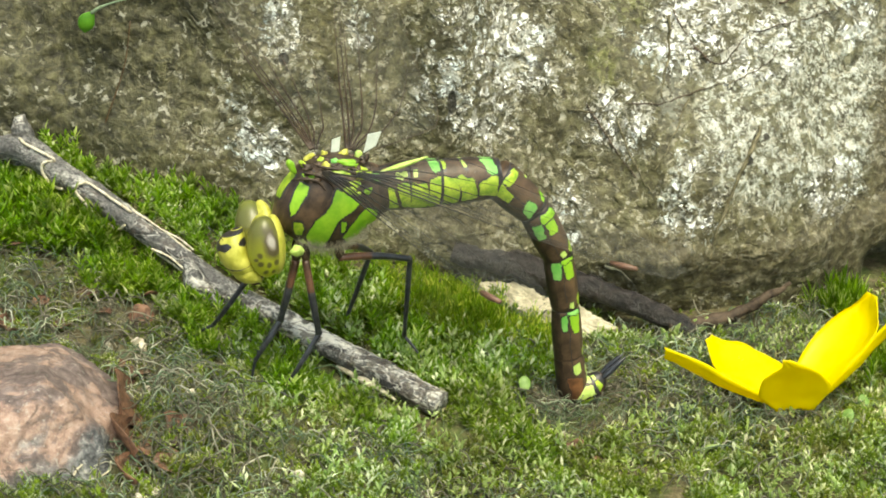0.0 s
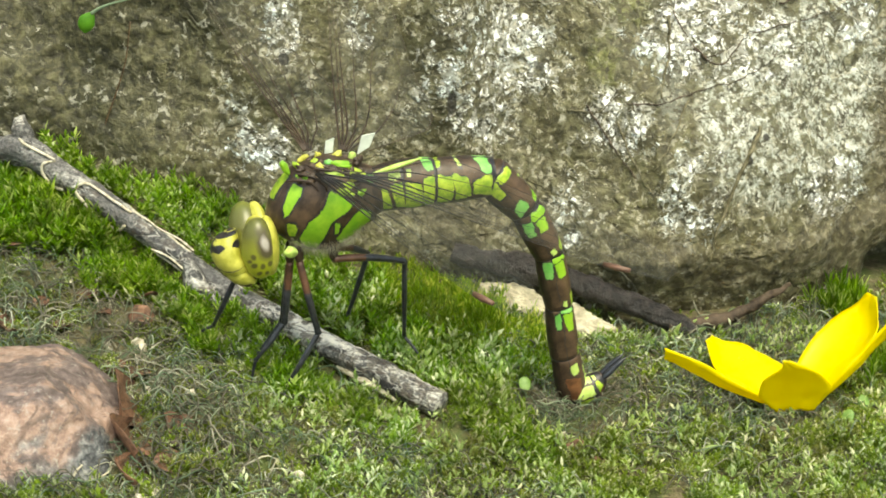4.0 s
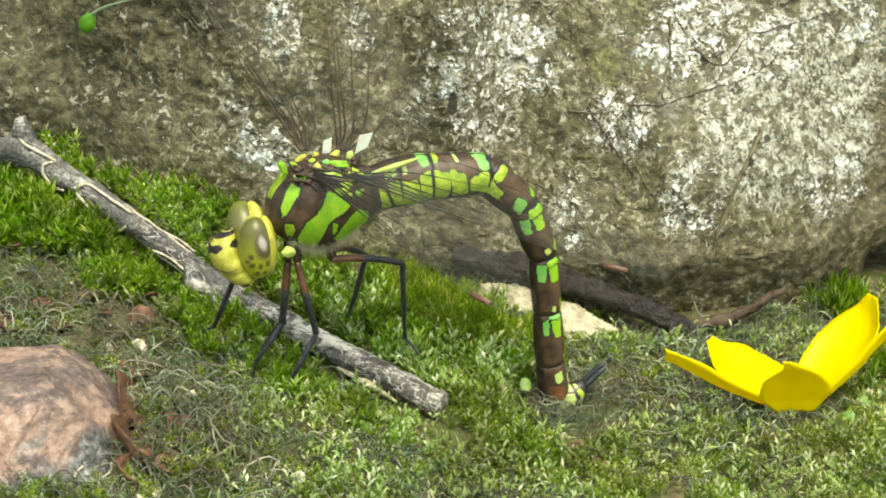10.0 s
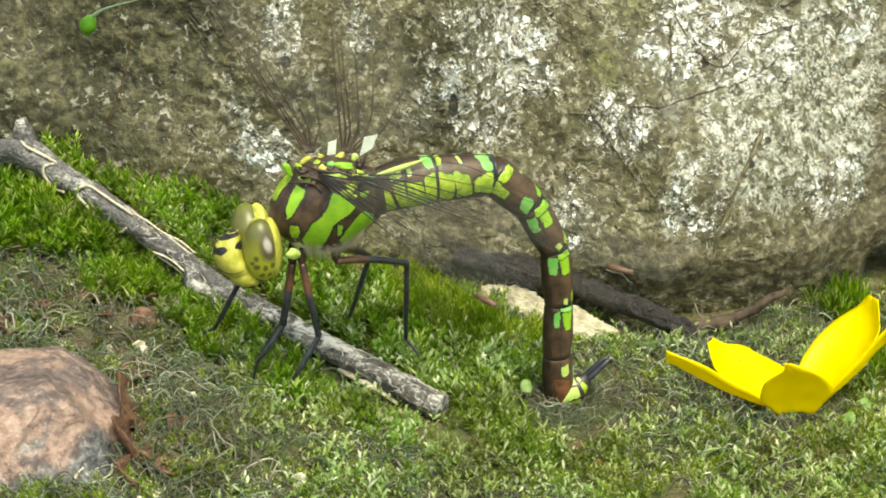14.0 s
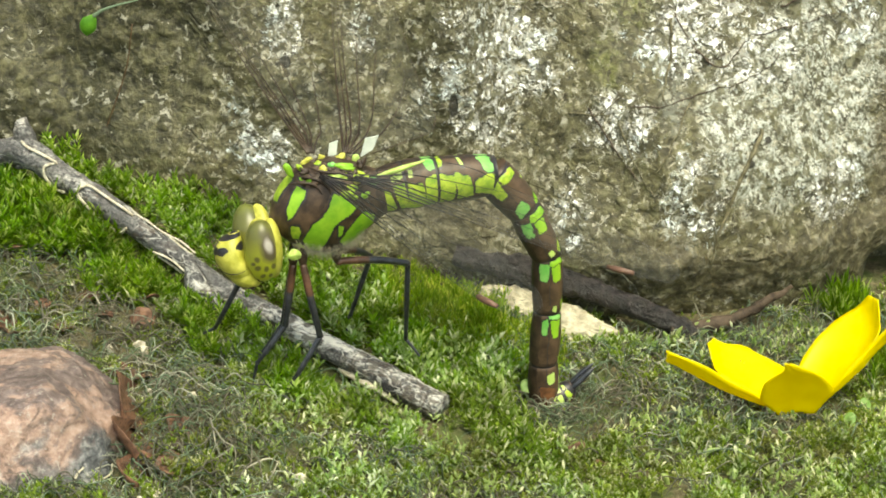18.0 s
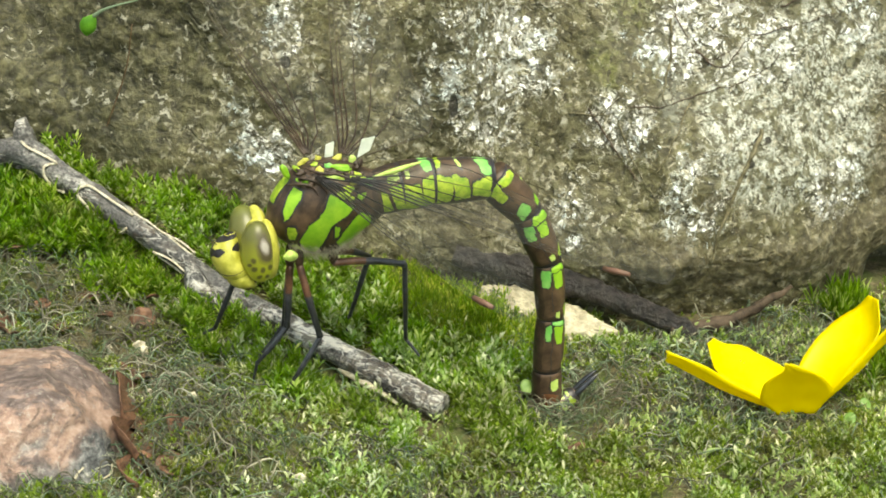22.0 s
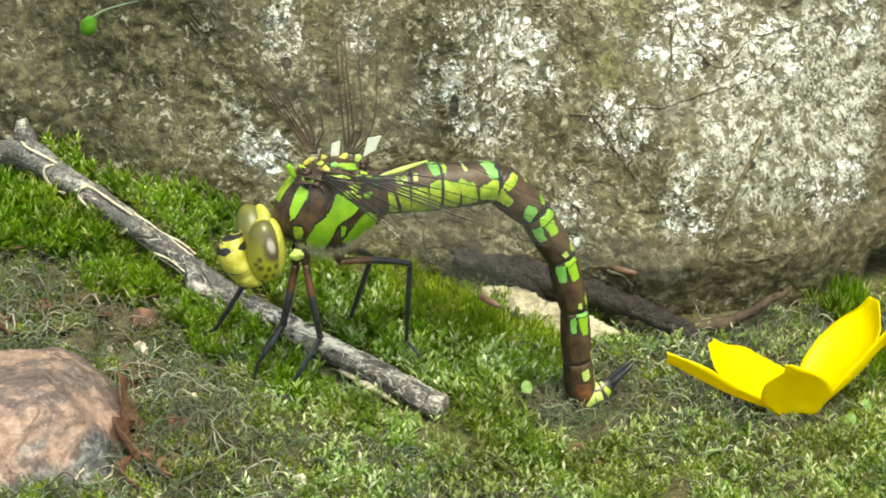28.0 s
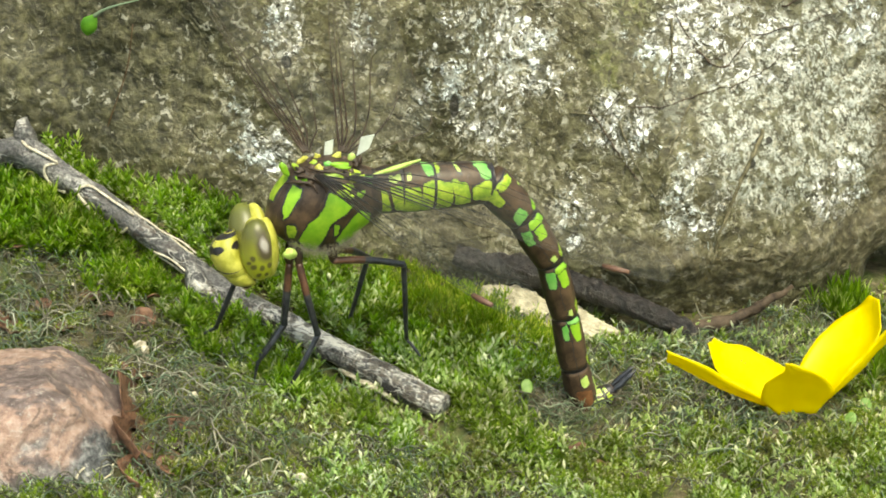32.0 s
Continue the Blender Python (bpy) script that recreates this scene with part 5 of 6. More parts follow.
# marks of each segment: along from, to; round from, to (0 is the back, 90 the side); lean; taper; colour
# 0 brown, 1 green, 2 lime, 3 black, 4 mint, 5 pale lime, 6 umber, 7 rust
STEM_MARKS = ((0.03, 0.13, 36, 90, 0.0, -0.3, 1), (0.145, 0.40, 40, 90, 0.0, 0.30, 1), (0.10, 0.37, 96, 134, 0.0, 0.2, 4), (0.80, 0.91, 64, 84, 0.0, 0.0, 5), (0.72, 0.95, 10, 44, 0.04, 0.3, 2))
SEG_MARKS = (
    ((0.10, 0.50, 70, 136, 0.05, 0.0, 2), (0.58, 0.95, 66, 136, 0.05, 0.0, 2), (0.55, 0.90, 34, 56, 0.0, 0.2, 5)),
    ((0.03, 0.52, 66, 146, 0.04, 0.1, 2), (0.54, 0.94, 60, 140, 0.0, 0.0, 2), (0.60, 0.90, 4, 44, 0.07, 0.0, 4), (0.14, 0.26, 36, 50, 0.0, 0.0, 5)),
    ((0.05, 0.125, 4, 44, 0.0, 0.0, 2), (0.045, 0.31, 56, 142, 0.0, 0.1, 2), (0.33, 0.58, 54, 134, 0.04, 0.3, 2), (0.62, 0.93, 74, 118, 0.0, -0.5, 2), (0.39, 0.44, 8, 34, 0.02, 0.0, 5), (0.72, 0.925, 6, 62, 0.07, 0.0, 4)),
    ((0.05, 0.20, 22, 84, -0.02, 0.0, 2), (0.03, 0.40, 88, 128, 0.03, 0.2, 2), (0.78, 0.93, 6, 44, 0.05, 0.0, 1), (0.66, 0.90, 72, 112, 0.03, -0.2, 4), (0.36, 0.42, 4, 20, 0.0, 0.0, 5)),
    ((0.045, 0.19, 30, 90, 0.0, -0.3, 1), (0.21, 0.44, 46, 90, 0.0, 0.3, 1), (0.17, 0.42, 96, 134, 0.0, 0.2, 4), (0.82, 0.92, 66, 86, 0.0, 0.0, 5), (0.76, 0.95, 10, 44, 0.04, 0.3, 2)),
    STEM_MARKS,
    ((0.03, 0.12, 40, 90, 0.0, -0.3, 4), (0.135, 0.44, 38, 90, 0.0, 0.55, 1), (0.12, 0.36, 97, 124, 0.0, 0.2, 4), (0.76, 0.92, 10, 38, 0.04, 0.3, 2)),
    ((0.18, 0.38, 56, 92, 0.0, 0.3, 5), (0.30, 0.74, 6, 30, 0.0, 0.4, 5), (0.44, 0.95, 52, 122, -0.05, 0.5, 7)),
    ((0.10, 0.92, 8, 44, 0.0, 0.1, 5), (0.10, 0.95, 52, 96, 0.0, 0.1, 5), (0.20, 0.90, 104, 140, 0.0, 0.2, 2)),
    ((0.12, 0.84, 12, 48, 0.0, 0.2, 5), (0.15, 0.86, 54, 110, 0.0, 0.2, 2)),
)


def make_segment(i):
    ln, r0, r1 = SEG_LEN[i], SEG_R[i], SEG_R[i + 1]
    n = 84
    rings = []
    for k in range(n):
        u = k / (n - 1)
        x = -0.35 + (ln + 0.6) * u
        r = r0 + (r1 - r0) * u + 0.16 * math.sin(math.pi * u) - 0.22 * math.exp(-((u - 0.02) / 0.04) ** 2) - 0.12 * math.exp(-((u - 0.98) / 0.03) ** 2)
        if i == 9:
            r *= 1 - 0.35 * u ** 3
        rings.append(((x, 0, 0), (0, 1, 0), (0, 0, 1), r * 0.93, r))

    def choose(u, ang):
        d = min(ang, 360 - ang)
        q = Vector((u * ln * 0.45, d * 0.03, i * 3.7))
        u2 = u + 0.03 * noise.noise(q * 1.3) + 0.012 * noise.noise(q * 4.1)
        d2 = d + (11 if i < 3 else 5) * noise.noise(q * 1.6 + Vector((5, 0, 0))) + 3 * noise.noise(q * 4.3)
        if u > 1 - 0.5 / ln or u < 0.22 / ln or d < 3:
            return 3
        rim = False
        for u0, u1, d0, d1, lean, taper, k in SEG_MARKS[i]:
            w = (d2 - 0.5 * (d0 + d1)) / (0.5 * (d1 - d0))
            v = (u2 - lean * w - 0.5 * (u0 + u1)) / (0.5 * (u1 - u0))
            w /= max(0.25, 1 - taper * (v + 1) / 2)
            e = (abs(v) ** 7 + abs(w) ** 7) ** (1 / 7)
            if e < 1:
                return k
            rim = rim or min(e - 1, 1) * min(u1 - u0, (d1 - d0) * 0.006) < 0.025
        # rims and side line; the belly's shade is painted in too, black and umber
        if rim or (i > 2 and abs(d2 - 93) < 1.6) or (i < 3 and d2 > 140):
            return 3
        return 6 if u > 0.88 or d < 9 + 6 * u or d2 > 128 else 0

    seg = part("abdomen_segment", loft(rings, 112, choose), (BROWN, GREEN, LIME, BLACK, MINT, PALE_LIME, UMBER, RUST), dragonfly)
    if i == 9:
        for s in (1, -1):
            bm = tube([(1.0, 0.4 * s, 0.0), (2.8, 0.55 * s, 0.0), (5.0, 0.5 * s, -0.1), (6.1, 0.45 * s, -0.2)], [0.2, 0.40, 0.34, 0.06], 10, 20)
            part("tail_appendage", bm, LEG_DARK, seg, "dark leaf-shaped tail appendage")
    if i == 8:
        part("ovipositor", tube([(0.2, 0, -1.6), (1.2, 0, -2.6), (2.2, 0, -3.0)], [0.8, 0.5, 0.15], 8, 12), BROWN, seg)
    return seg


segments = [make_segment(i) for i in range(10)]

# legs: hip, knee and foot in the insect's space, thickness, and the toes' way
LEGS = (
    ((3.5, 2.0, 24.4), (1.7, 3.3, 15.2), (5.5, 3.2, 8.2), (6.1, 4.4, 6.8)),
    ((4.5, 1.0, 24.0), (5.4, 1.0, 15.9), (8.8, 0.4, 10.7), (9.6, 0.6, 7.2)),
    ((6.6, -1.0, 23.6), (10.8, -2.6, 20.4), (13.1, -6.0, 12.8), (15.9, -8.6, 9.8)),
    ((-0.6, 2.0, 24.3), (-9.8, -0.8, 21.5), (-10.9, -5.0, 8.9), (-13.2, -3.4, 5.6)),
    ((-1.6, -1.6, 24.0), (-6.2, -5.6, 20.6), (-4.6, -10.2, 10.2), (-4.0, -9.6, 7.8)),
    ((4.0, -1.8, 23.6), (5.2, -1.6, 14.8), (8.2, -5.0, 8.2), (8.9, -6.0, 6.6)),
)


def limb(name, length, r0, r1, materials, split, label, spines):
    """A leg piece along +x; the far share past split takes the second material."""
    rings = []
    for k in range(25):
        u = k / 24
        r = r0 + (r1 - r0) * u + 0.10 * math.exp(-((u - 1) / 0.05) ** 2) + 0.05 * math.sin(math.pi * u)
        rings.append(((length * u, 0, 0.35 * math.sin(math.pi * u)), (0, 1, 0), (0, 0, 1), r, r))
    bm = loft(rings, 12, lambda u, a: 1 if u > split else 0)
    ob = part(name, bm, materials, dragonfly, label)
    if spines:
        sp = bmesh.new()
        for k in range(9):
            for s in (1, -1):
                x = length * (0.15 + 0.09 * k)
                tube([(x, 0.1 * s, 0), (x + 0.4, 0.7 * s, -0.5)], [0.05, 0.015], 4, bm=sp)
        part("spines", sp, LEG_DARK, ob)
    return ob


leg_parts = []
for hip, knee, ankle, toe in LEGS:
    h, k, a, t = (Vector(p) for p in (hip, knee, ankle, toe))
    part("leg_base", ball(h + Vector((0, -0.1, 0.9)), (0.6, 0.55, 1.2), 14, 10), UMBER, thorax)
    femur = limb("femur", (k - h).length, 0.46, 0.35, (LEG_RED, LEG_DARK), 0.42, "red-brown thigh with a dark end", False)
    tibia = limb("tibia", (a - k).length, 0.34, 0.22, (LEG_DARK, LEG_DARK), 0.9, "thin black spined shin", True)
    foot = part("tarsus", tube([a, a * 0.5 + t * 0.5 + Vector((0, 0, 0.2)), t], [0.22, 0.17, 0.08], 8, 10), LEG_DARK, dragonfly)
    leg_parts.append((femur, tibia))


# ---- small litter on the ground and rock ----
def litter():
    rng = random.Random(21)

    def rest(x, y, up=0.6):
        return ground_height(x, y) + up

    def crumb(x, y, size, material, label, name="crumb", category="crumb"):
        bm = bmesh.new()
        bmesh.ops.create_icosphere(bm, subdivisions=2, radius=1)
        sx, sy, sz = (size * rng.uniform(0.4, 0.95) for _ in range(3))
        for v in bm.verts:
            k = 1 + 0.45 * noise.noise(v.co * 1.7 + Vector((x, y, 0)))
            v.co = Vector((v.co.x * sx * k, v.co.y * sy * k, v.co.z * sz * k))
        ob = part(name, bm, material, smooth=False)
        ob.matrix_basis = mpose(x, y, rest(x, y, 0.3 * size + 0.7), rng.uniform(0, 90), rng.uniform(0, 90), rng.uniform(0, 360))
        return tagged(ob, label, category, group="pale crumbs on the moss" if material == PALE_CRUMB else "")

    for x, y, size in CRUMBS:
        crumb(x, y, size, PALE_CRUMB, "tiny pale crumb lying on the moss")

    def dead_leaf(x, y, size, turn, tilt):
        bm = bmesh.new()
        n, k = 10, 6
        top = []
        for i in range(n):
            u = i / (n - 1)
            w = 0.48 * math.sin(math.pi * min(0.97, 0.04 + u * 0.95)) ** 0.8 * (1 + 0.25 * noise.noise(Vector((u * 5, x, y))))
            for j in range(k):
                v = 2 * j / (k - 1) - 1
                top.append(bm.verts.new((size * (u - 0.5), size * w * v, size * (0.12 * v * v + 0.10 * math.sin(u * 4 + x)))))
        for i in range(n - 1):
            for j in range(k - 1):
                bm.faces.new((top[i * k + j], top[(i + 1) * k + j], top[(i + 1) * k + j + 1], top[i * k + j + 1]))
        ext = bmesh.ops.extrude_face_region(bm, geom=bm.faces[:])
        for v in (g for g in ext["geom"] if isinstance(g, bmesh.types.BMVert)):
            v.co.z -= 0.12
        ob = part("dead_leaf", bm, DEAD_LEAF)
        ob.matrix_basis = mpose(x, y, rest(x, y, 1.0), tilt * 0.6, 0, turn)
        return tagged(ob, "small curled brown dead leaf on the ground", "leaf", group="dead leaves")

    for row in DEAD_LEAVES:
        dead_leaf(*row)

    # brown stalks rising from the moss before the rock
    for pts, tip in STALKS:
        st = part("moss_stalk", tube(pts, [0.1] * len(pts), 6, 20), SETA)
        top = Vector(pts[-1])
        back = (top - Vector(pts[-2])).normalized()
        if tip:
            part("capsule", tube([top - back * 0.2, top + back * 0.7, top + back * 1.6], [0.16, 0.3, 0.1], 8, 10), GREEN_LEAF, st, "slim green capsule")
        tagged(st, "thin brown moss stalk before the boulder", "stalk", group="moss stalks")

    # the green bud that hangs before the rock on a pale stalk
    body = tube([(0.9, 0, 1.3), (0.5, 0, 0.7), (0.0, 0, 0.0), (-0.3, 0, -0.9), (-0.45, 0, -1.6)], [0.2, 0.75, 1.15, 0.95, 0.15], 16, 24)
    for v in body.verts:
        v.co.y *= 0.45
    bud = part("hanging_leaf", body, GREEN_LEAF)
    bud.matrix_basis = mpose(*BUD)
    part("leaf_stalk", tube([(0.7, 0, 1.1), (2.0, 0.2, 1.9), (4.0, 0.6, 2.5), (6.6, 1.5, 2.9)], [0.3, 0.2, 0.13, 0.09], 8, 24), GREEN_FIBRE, bud, "pale thin stalk")
    tagged(bud, "small green leaf hanging before the rock on a stalk", "leaf")

    # single long threads and two seedling leaves
    for pts, r in THREADS:
        th = part("plant_thread", tube(pts, [r] * len(pts), 6, 24), GREEN_FIBRE)
        tagged(th, "single pale green plant thread over the moss", "thread", group="plant threads")
    for x, y, z, turn in SEEDLINGS:
        sl = part("seedling_leaf", ball((0, 0, 0), (0.8, 1.0, 0.18), 16, 10), SEEDLING)
        sl.matrix_basis = mpose(x, y, z, 48, 0, turn)
        part("leaf_stalk", tube([(0, -1.2, 0), (0, -1.9, -0.7), (0, -2.0, -1.8)], [0.12, 0.1, 0.08], 6, 10), GREEN_FIBRE, sl)
        tagged(sl, "small round green seedling leaf in the moss", "leaf", group="seedling leaves")

    # thick pale shoots along the dark twig and a tuft below the boulder
    for x, y, tall, lean in SHOOTS:
        z = ground_height(x, y)
        sh = part("moss_shoot", tube([(x, y, z - 0.5), (x + lean * 0.4, y, z + 0.6 * tall), (x + lean, y - 0.3, z + tall)], [0.25, 0.36, 0.10], 8, 14), PALE_MOSS)
        tagged(sh, "single pale green blunt moss shoot", "moss", group="pale moss shoots")
    rg = np.random.default_rng(8)
    spots = [(56.2 + rg.normal(0, 1.4), 23.0 + rg.normal(0, 1.2), 0.6, rg.uniform(0.9, 1.5)) for _ in range(70)] + [(59.5 + rg.normal(0, 1.6), 8.0 + rg.normal(0, 2.5), 0.6, rg.uniform(0.8, 1.4)) for _ in range(90)]
    leaf_shoots("grass_tuft", spots, 12, (1.4, 3.0), (0.2, 0.36), 0.6, LEAF_MOSS, "fresh green spiky tufts below the boulder", rg, tall=(1.4, 3.4))

    # pale curled fibres on the red stone
    for pts in (((-41.1, -34.6, 8.8), (-40.3, -33.1, 10.0), (-39.8, -32.2, 10.3)), ((-40.7, -33.8, 9.5), (-39.5, -33.3, 8.7), (-38.2, -32.3, 8.7), (-37.1, -31.3, 8.9), (-37.0, -30.4, 9.6))):
        fb = part("stone_fibre", tube(pts, [0.13] * len(pts), 6, 24, bumps=0.12), PALE_HAIR)
        tagged(fb, "pale dry curled fibre on the reddish stone", "fibre", group="fibres on the stone")

    # flecks and little twigs
    for pts, r in TWIGS:
        tw = part("twig_piece", tube(pts, r, 8, 16, bumps=0.12), BROWN_TWIG)
        tagged(tw, "short broken brown twig on the moss", "twig", group="broken twigs")




def rock_threads():
    """Thin rootlets that cling to the boulder: (x, z) on its face."""
    for pts, r, material in ROOTLETS:
        q = smooth_points(pts, 40)
        line = [(x, rock_front(x, z) - r * 0.8, z) for x, z in q]
        ob = part("rootlet", tube(line, [r * (1 - 0.5 * i / 39) for i in range(40)], 6, bumps=0.3), material)
        tagged(ob, "thin rootlet clinging to the boulder's face", "root", group="rootlets on the boulder")


ROOTLETS = (
    (((43.7, 26.8), (42.4, 24.2), (40.2, 19.6), (38.1, 14.4), (36.8, 9.6)), 0.36, TAN_ROOT),
    (((20.1, 29.0), (23.5, 24.2), (26.8, 20.6)), 0.12, BROWN_TWIG),
    (((24.7, 29.9), (29.3, 30.2), (35.5, 31.4), (42.4, 33.1), (46.8, 35.5)), 0.10, BROWN_TWIG),
    (((31.3, 40.4), (31.0, 35.5), (29.9, 31.0)), 0.24, TAN_ROOT),
    (((34.7, 36.4), (38.7, 34.4), (42.8, 37.9), (55.6, 39.3)), 0.12, BROWN_TWIG),
    (((31.8, 41.1), (34.2, 37.4), (36.8, 35.5), (41.3, 37.1)), 0.10, BROWN_TWIG),
    (((47.1, 41.1), (53.1, 42.2), (57.8, 41.1)), 0.14, BROWN_TWIG),
    (((24.0, 27.7), (26.1, 23.0), (28.7, 19.2)), 0.14, TAN_ROOT),
    (((33.6, 30.4), (31.2, 26.0), (28.9, 22.2)), 0.16, TAN_ROOT),
    (((17.7, 28.1), (21.6, 28.5), (24.6, 31.4), (26.8, 33.1)), 0.11, TAN_ROOT),
    (((22.4, 9.0), (25.6, 7.3), (27.8, 3.4)), 0.22, FIBRE),
)
rock_threads()
CRUMBS = [(-16.29, -28.26, 0.95), (-30.1, -14.56, 1.0), (-38.31, -2.57, 1.2), (-37.6, -3.4, 0.8), (-41.83, -3.75, 0.9), (-37.6, -6.36, 1.0), (-31.41, -35.61, 1.2), (-33.0, -36.5, 0.8), (-35.6, -12.8, 0.6), (-48.6, 8.6, 0.5), (-42.4, 0.6, 0.6), (-16.0, -29.4, 0.7), (11.6, 6.0, 0.6), (26.0, 24.6, 0.9), (-1.2, 31.6, 0.9), (-25.98, 6.59, 0.4), (30.73, 14.79, 0.6), (15.12, -10.21, 0.7), (3.34, 38.29, 0.6), (9.13, 9.25, 0.4), (23.71, -8.37, 0.4), (-11.06, -17.24, 0.4), (5.1, -19.55, 0.45), (36.01, -6.32, 0.45), (-5.46, -25.85, 0.4), (-44.0, -15.35, 0.4)]
DEAD_LEAVES = [(-37.2, -17.5, 9.0, 84.0, 96.0), (-35.6, -25.5, 8.5, 98.0, 98.0), (-34.4, -31.5, 6.0, 110.0, 80.0), (-57.0, 14.7, 4.4, 20.0, 25.0), (-45.6, 17.8, 2.6, 40.0, 10.0), (-38.6, 2.8, 3.4, 8.0, 80.0), (-38.1, 7.4, 2.6, 200.0, 45.0), (-48.3, 0.1, 2.8, 100.0, 0.0), (-30.4, -21.1, 5.0, 60.0, 40.0), (-30.3, -28.8, 4.4, 20.0, 25.0), (-33.0, -27.0, 3.6, 140.0, 20.0), (16.3, -12.8, 2.2, 10.0, 10.0), (19.3, -15.5, 2.0, 60.0, 10.0), (-54.4, -2.5, 4.5, 100.0, 40.0), (-58.0, 1.0, 5.5, 95.0, 50.0), (-46.0, 6.2, 3.0, 10.0, 15.0), (-51.5, 4.0, 2.4, 60.0, 0.0), (-43.6, 2.6, 2.6, 160.0, 20.0), (-37.0, -9.5, 3.0, 70.0, 15.0), (-40.0, -8.8, 2.4, 10.0, 30.0)]
STALKS = [([(-43.8, 33.0, 15.3), (-41.9, 33.0, 21.4), (-40.8, 33.0, 26.1)], 1), ([(-48.5, 33.0, 22.1), (-47.0, 33.0, 26.1), (-43.9, 33.0, 34.0), (-42.6, 33.0, 40.5)], 0), ([(-27.0, 30.0, 16.2), (-27.2, 30.0, 19.2), (-27.9, 30.0, 22.6)], 1)]
TWIGS = [([(-29.1, -22.2, 8.3), (-31.3, -25.3, 8.6), (-33.9, -27.2, 9.0)], [0.5, 0.7, 0.4]), ([(-40.0, 1.8, 10.2), (-37.2, 1.8, 9.8)], [0.5, 0.6]), ([(-43.5, 10.5, 12.8), (-38.9, 12.2, 13.0)], [0.5, 0.7]), ([(-9.6, 18.1, 7.8), (-5.0, 21.2, 6.7)], [0.4, 0.3])]
BUD = (-48.0, 30.5, 41.3)
THREADS = [([(-59.2, 15.8, 15.7), (-56.0, 15.3, 16.5), (-52.0, 13.9, 15.8), (-49.2, 14.6, 15.0)], 0.11), ([(-51.1, -3.4, 11.7), (-48.9, 0.3, 12.2), (-45.8, 2.5, 11.9), (-44.4, 0.1, 10.7)], 0.1), ([(-56.5, 2.3, 12.4), (-53.2, 0.6, 12.8), (-51.1, 1.9, 11.8)], 0.09), ([(-23.9, -8.8, 7.5), (-25.5, -3.4, 8.5), (-24.6, 2.7, 8.9), (-22.8, 2.5, 7.8)], 0.08), ([(-16.0, -3.0, 6.3), (-13.8, -3.1, 6.8), (-12.6, -5.4, 6.6), (-12.9, -7.2, 5.8)], 0.09), ([(41.1, -2.1, 1.1), (39.0, -8.7, 1.8), (38.3, -12.1, 1.0)], 0.1), ([(39.9, -9.4, 1.0), (40.4, -15.4, 1.8), (40.4, -19.8, 1.8), (41.7, -18.9, 1.0)], 0.1), ([(42.7, 23.4, 1.4), (45.2, 24.7, 2.2), (48.2, 21.0, 1.4)], 0.08), ([(4.7, -3.9, 3.1), (8.3, -2.9, 3.3), (11.1, -5.2, 2.1)], 0.09), ([(-11.3, -11.0, 5.5), (-8.6, -9.5, 5.9), (-6.5, -11.7, 4.8)], 0.08), ([(-31.6, -8.1, 8.7), (-29.7, -6.1, 9.2), (-27.0, -6.1, 8.0)], 0.08), ([(30.7, -14.1, 1.0), (34.8, -14.3, 1.8), (38.0, -16.0, 1.0)], 0.09), ([(-20.0, -22.4, 6.9), (-18.4, -20.8, 7.4), (-16.2, -20.8, 6.3)], 0.08), ([(-40.4, -9.1, 10.0), (-38.0, -6.3, 10.5), (-34.6, -6.0, 9.2)], 0.09)]
SEEDLINGS = [(53.6, -3.6, 1.8, 20), (50.9, -6.9, 1.6, -30), (10.6, -0.3, 2.6, 10)]
SHOOTS = [(31.6, 15.0, 3.2, 0.8), (33.7, 17.0, 2.6, 1.2), (30.6, 15.8, 2.2, -0.6), (35.6, 17.4, 2.4, 0.9), (34.8, 16.2, 1.8, 1.4), (17.9, 20.0, 2.4, 0.6), (20.6, 17.6, 2.2, 1.0), (23.4, 16.2, 2.0, -0.5), (27.6, 14.8, 2.4, 0.8), (37.4, 15.4, 1.8, 1.0), (29.0, 13.2, 1.8, -0.9), (40.2, 14.4, 2.0, 0.6), (31.6, -12.4, 1.6, 2.2), (24.4, -14.0, 1.8, 1.2), (27.0, -18.4, 1.6, -1.0), (7.4, -11.4, 1.8, 0.8), (3.2, -17.0, 1.6, 1.2)]
litter()


# ---- what moves ----
def along(p, q, up):
    """A pose at p whose +x points to q, with +z near up (mm)."""
    x = (Vector(q) - Vector(p)).normalized()
    y = Vector(up).cross(x).normalized()
    z = x.cross(y)
    return Matrix.Translation(Vector(p) * MM) @ Matrix((x, y, z)).transposed().to_4x4()


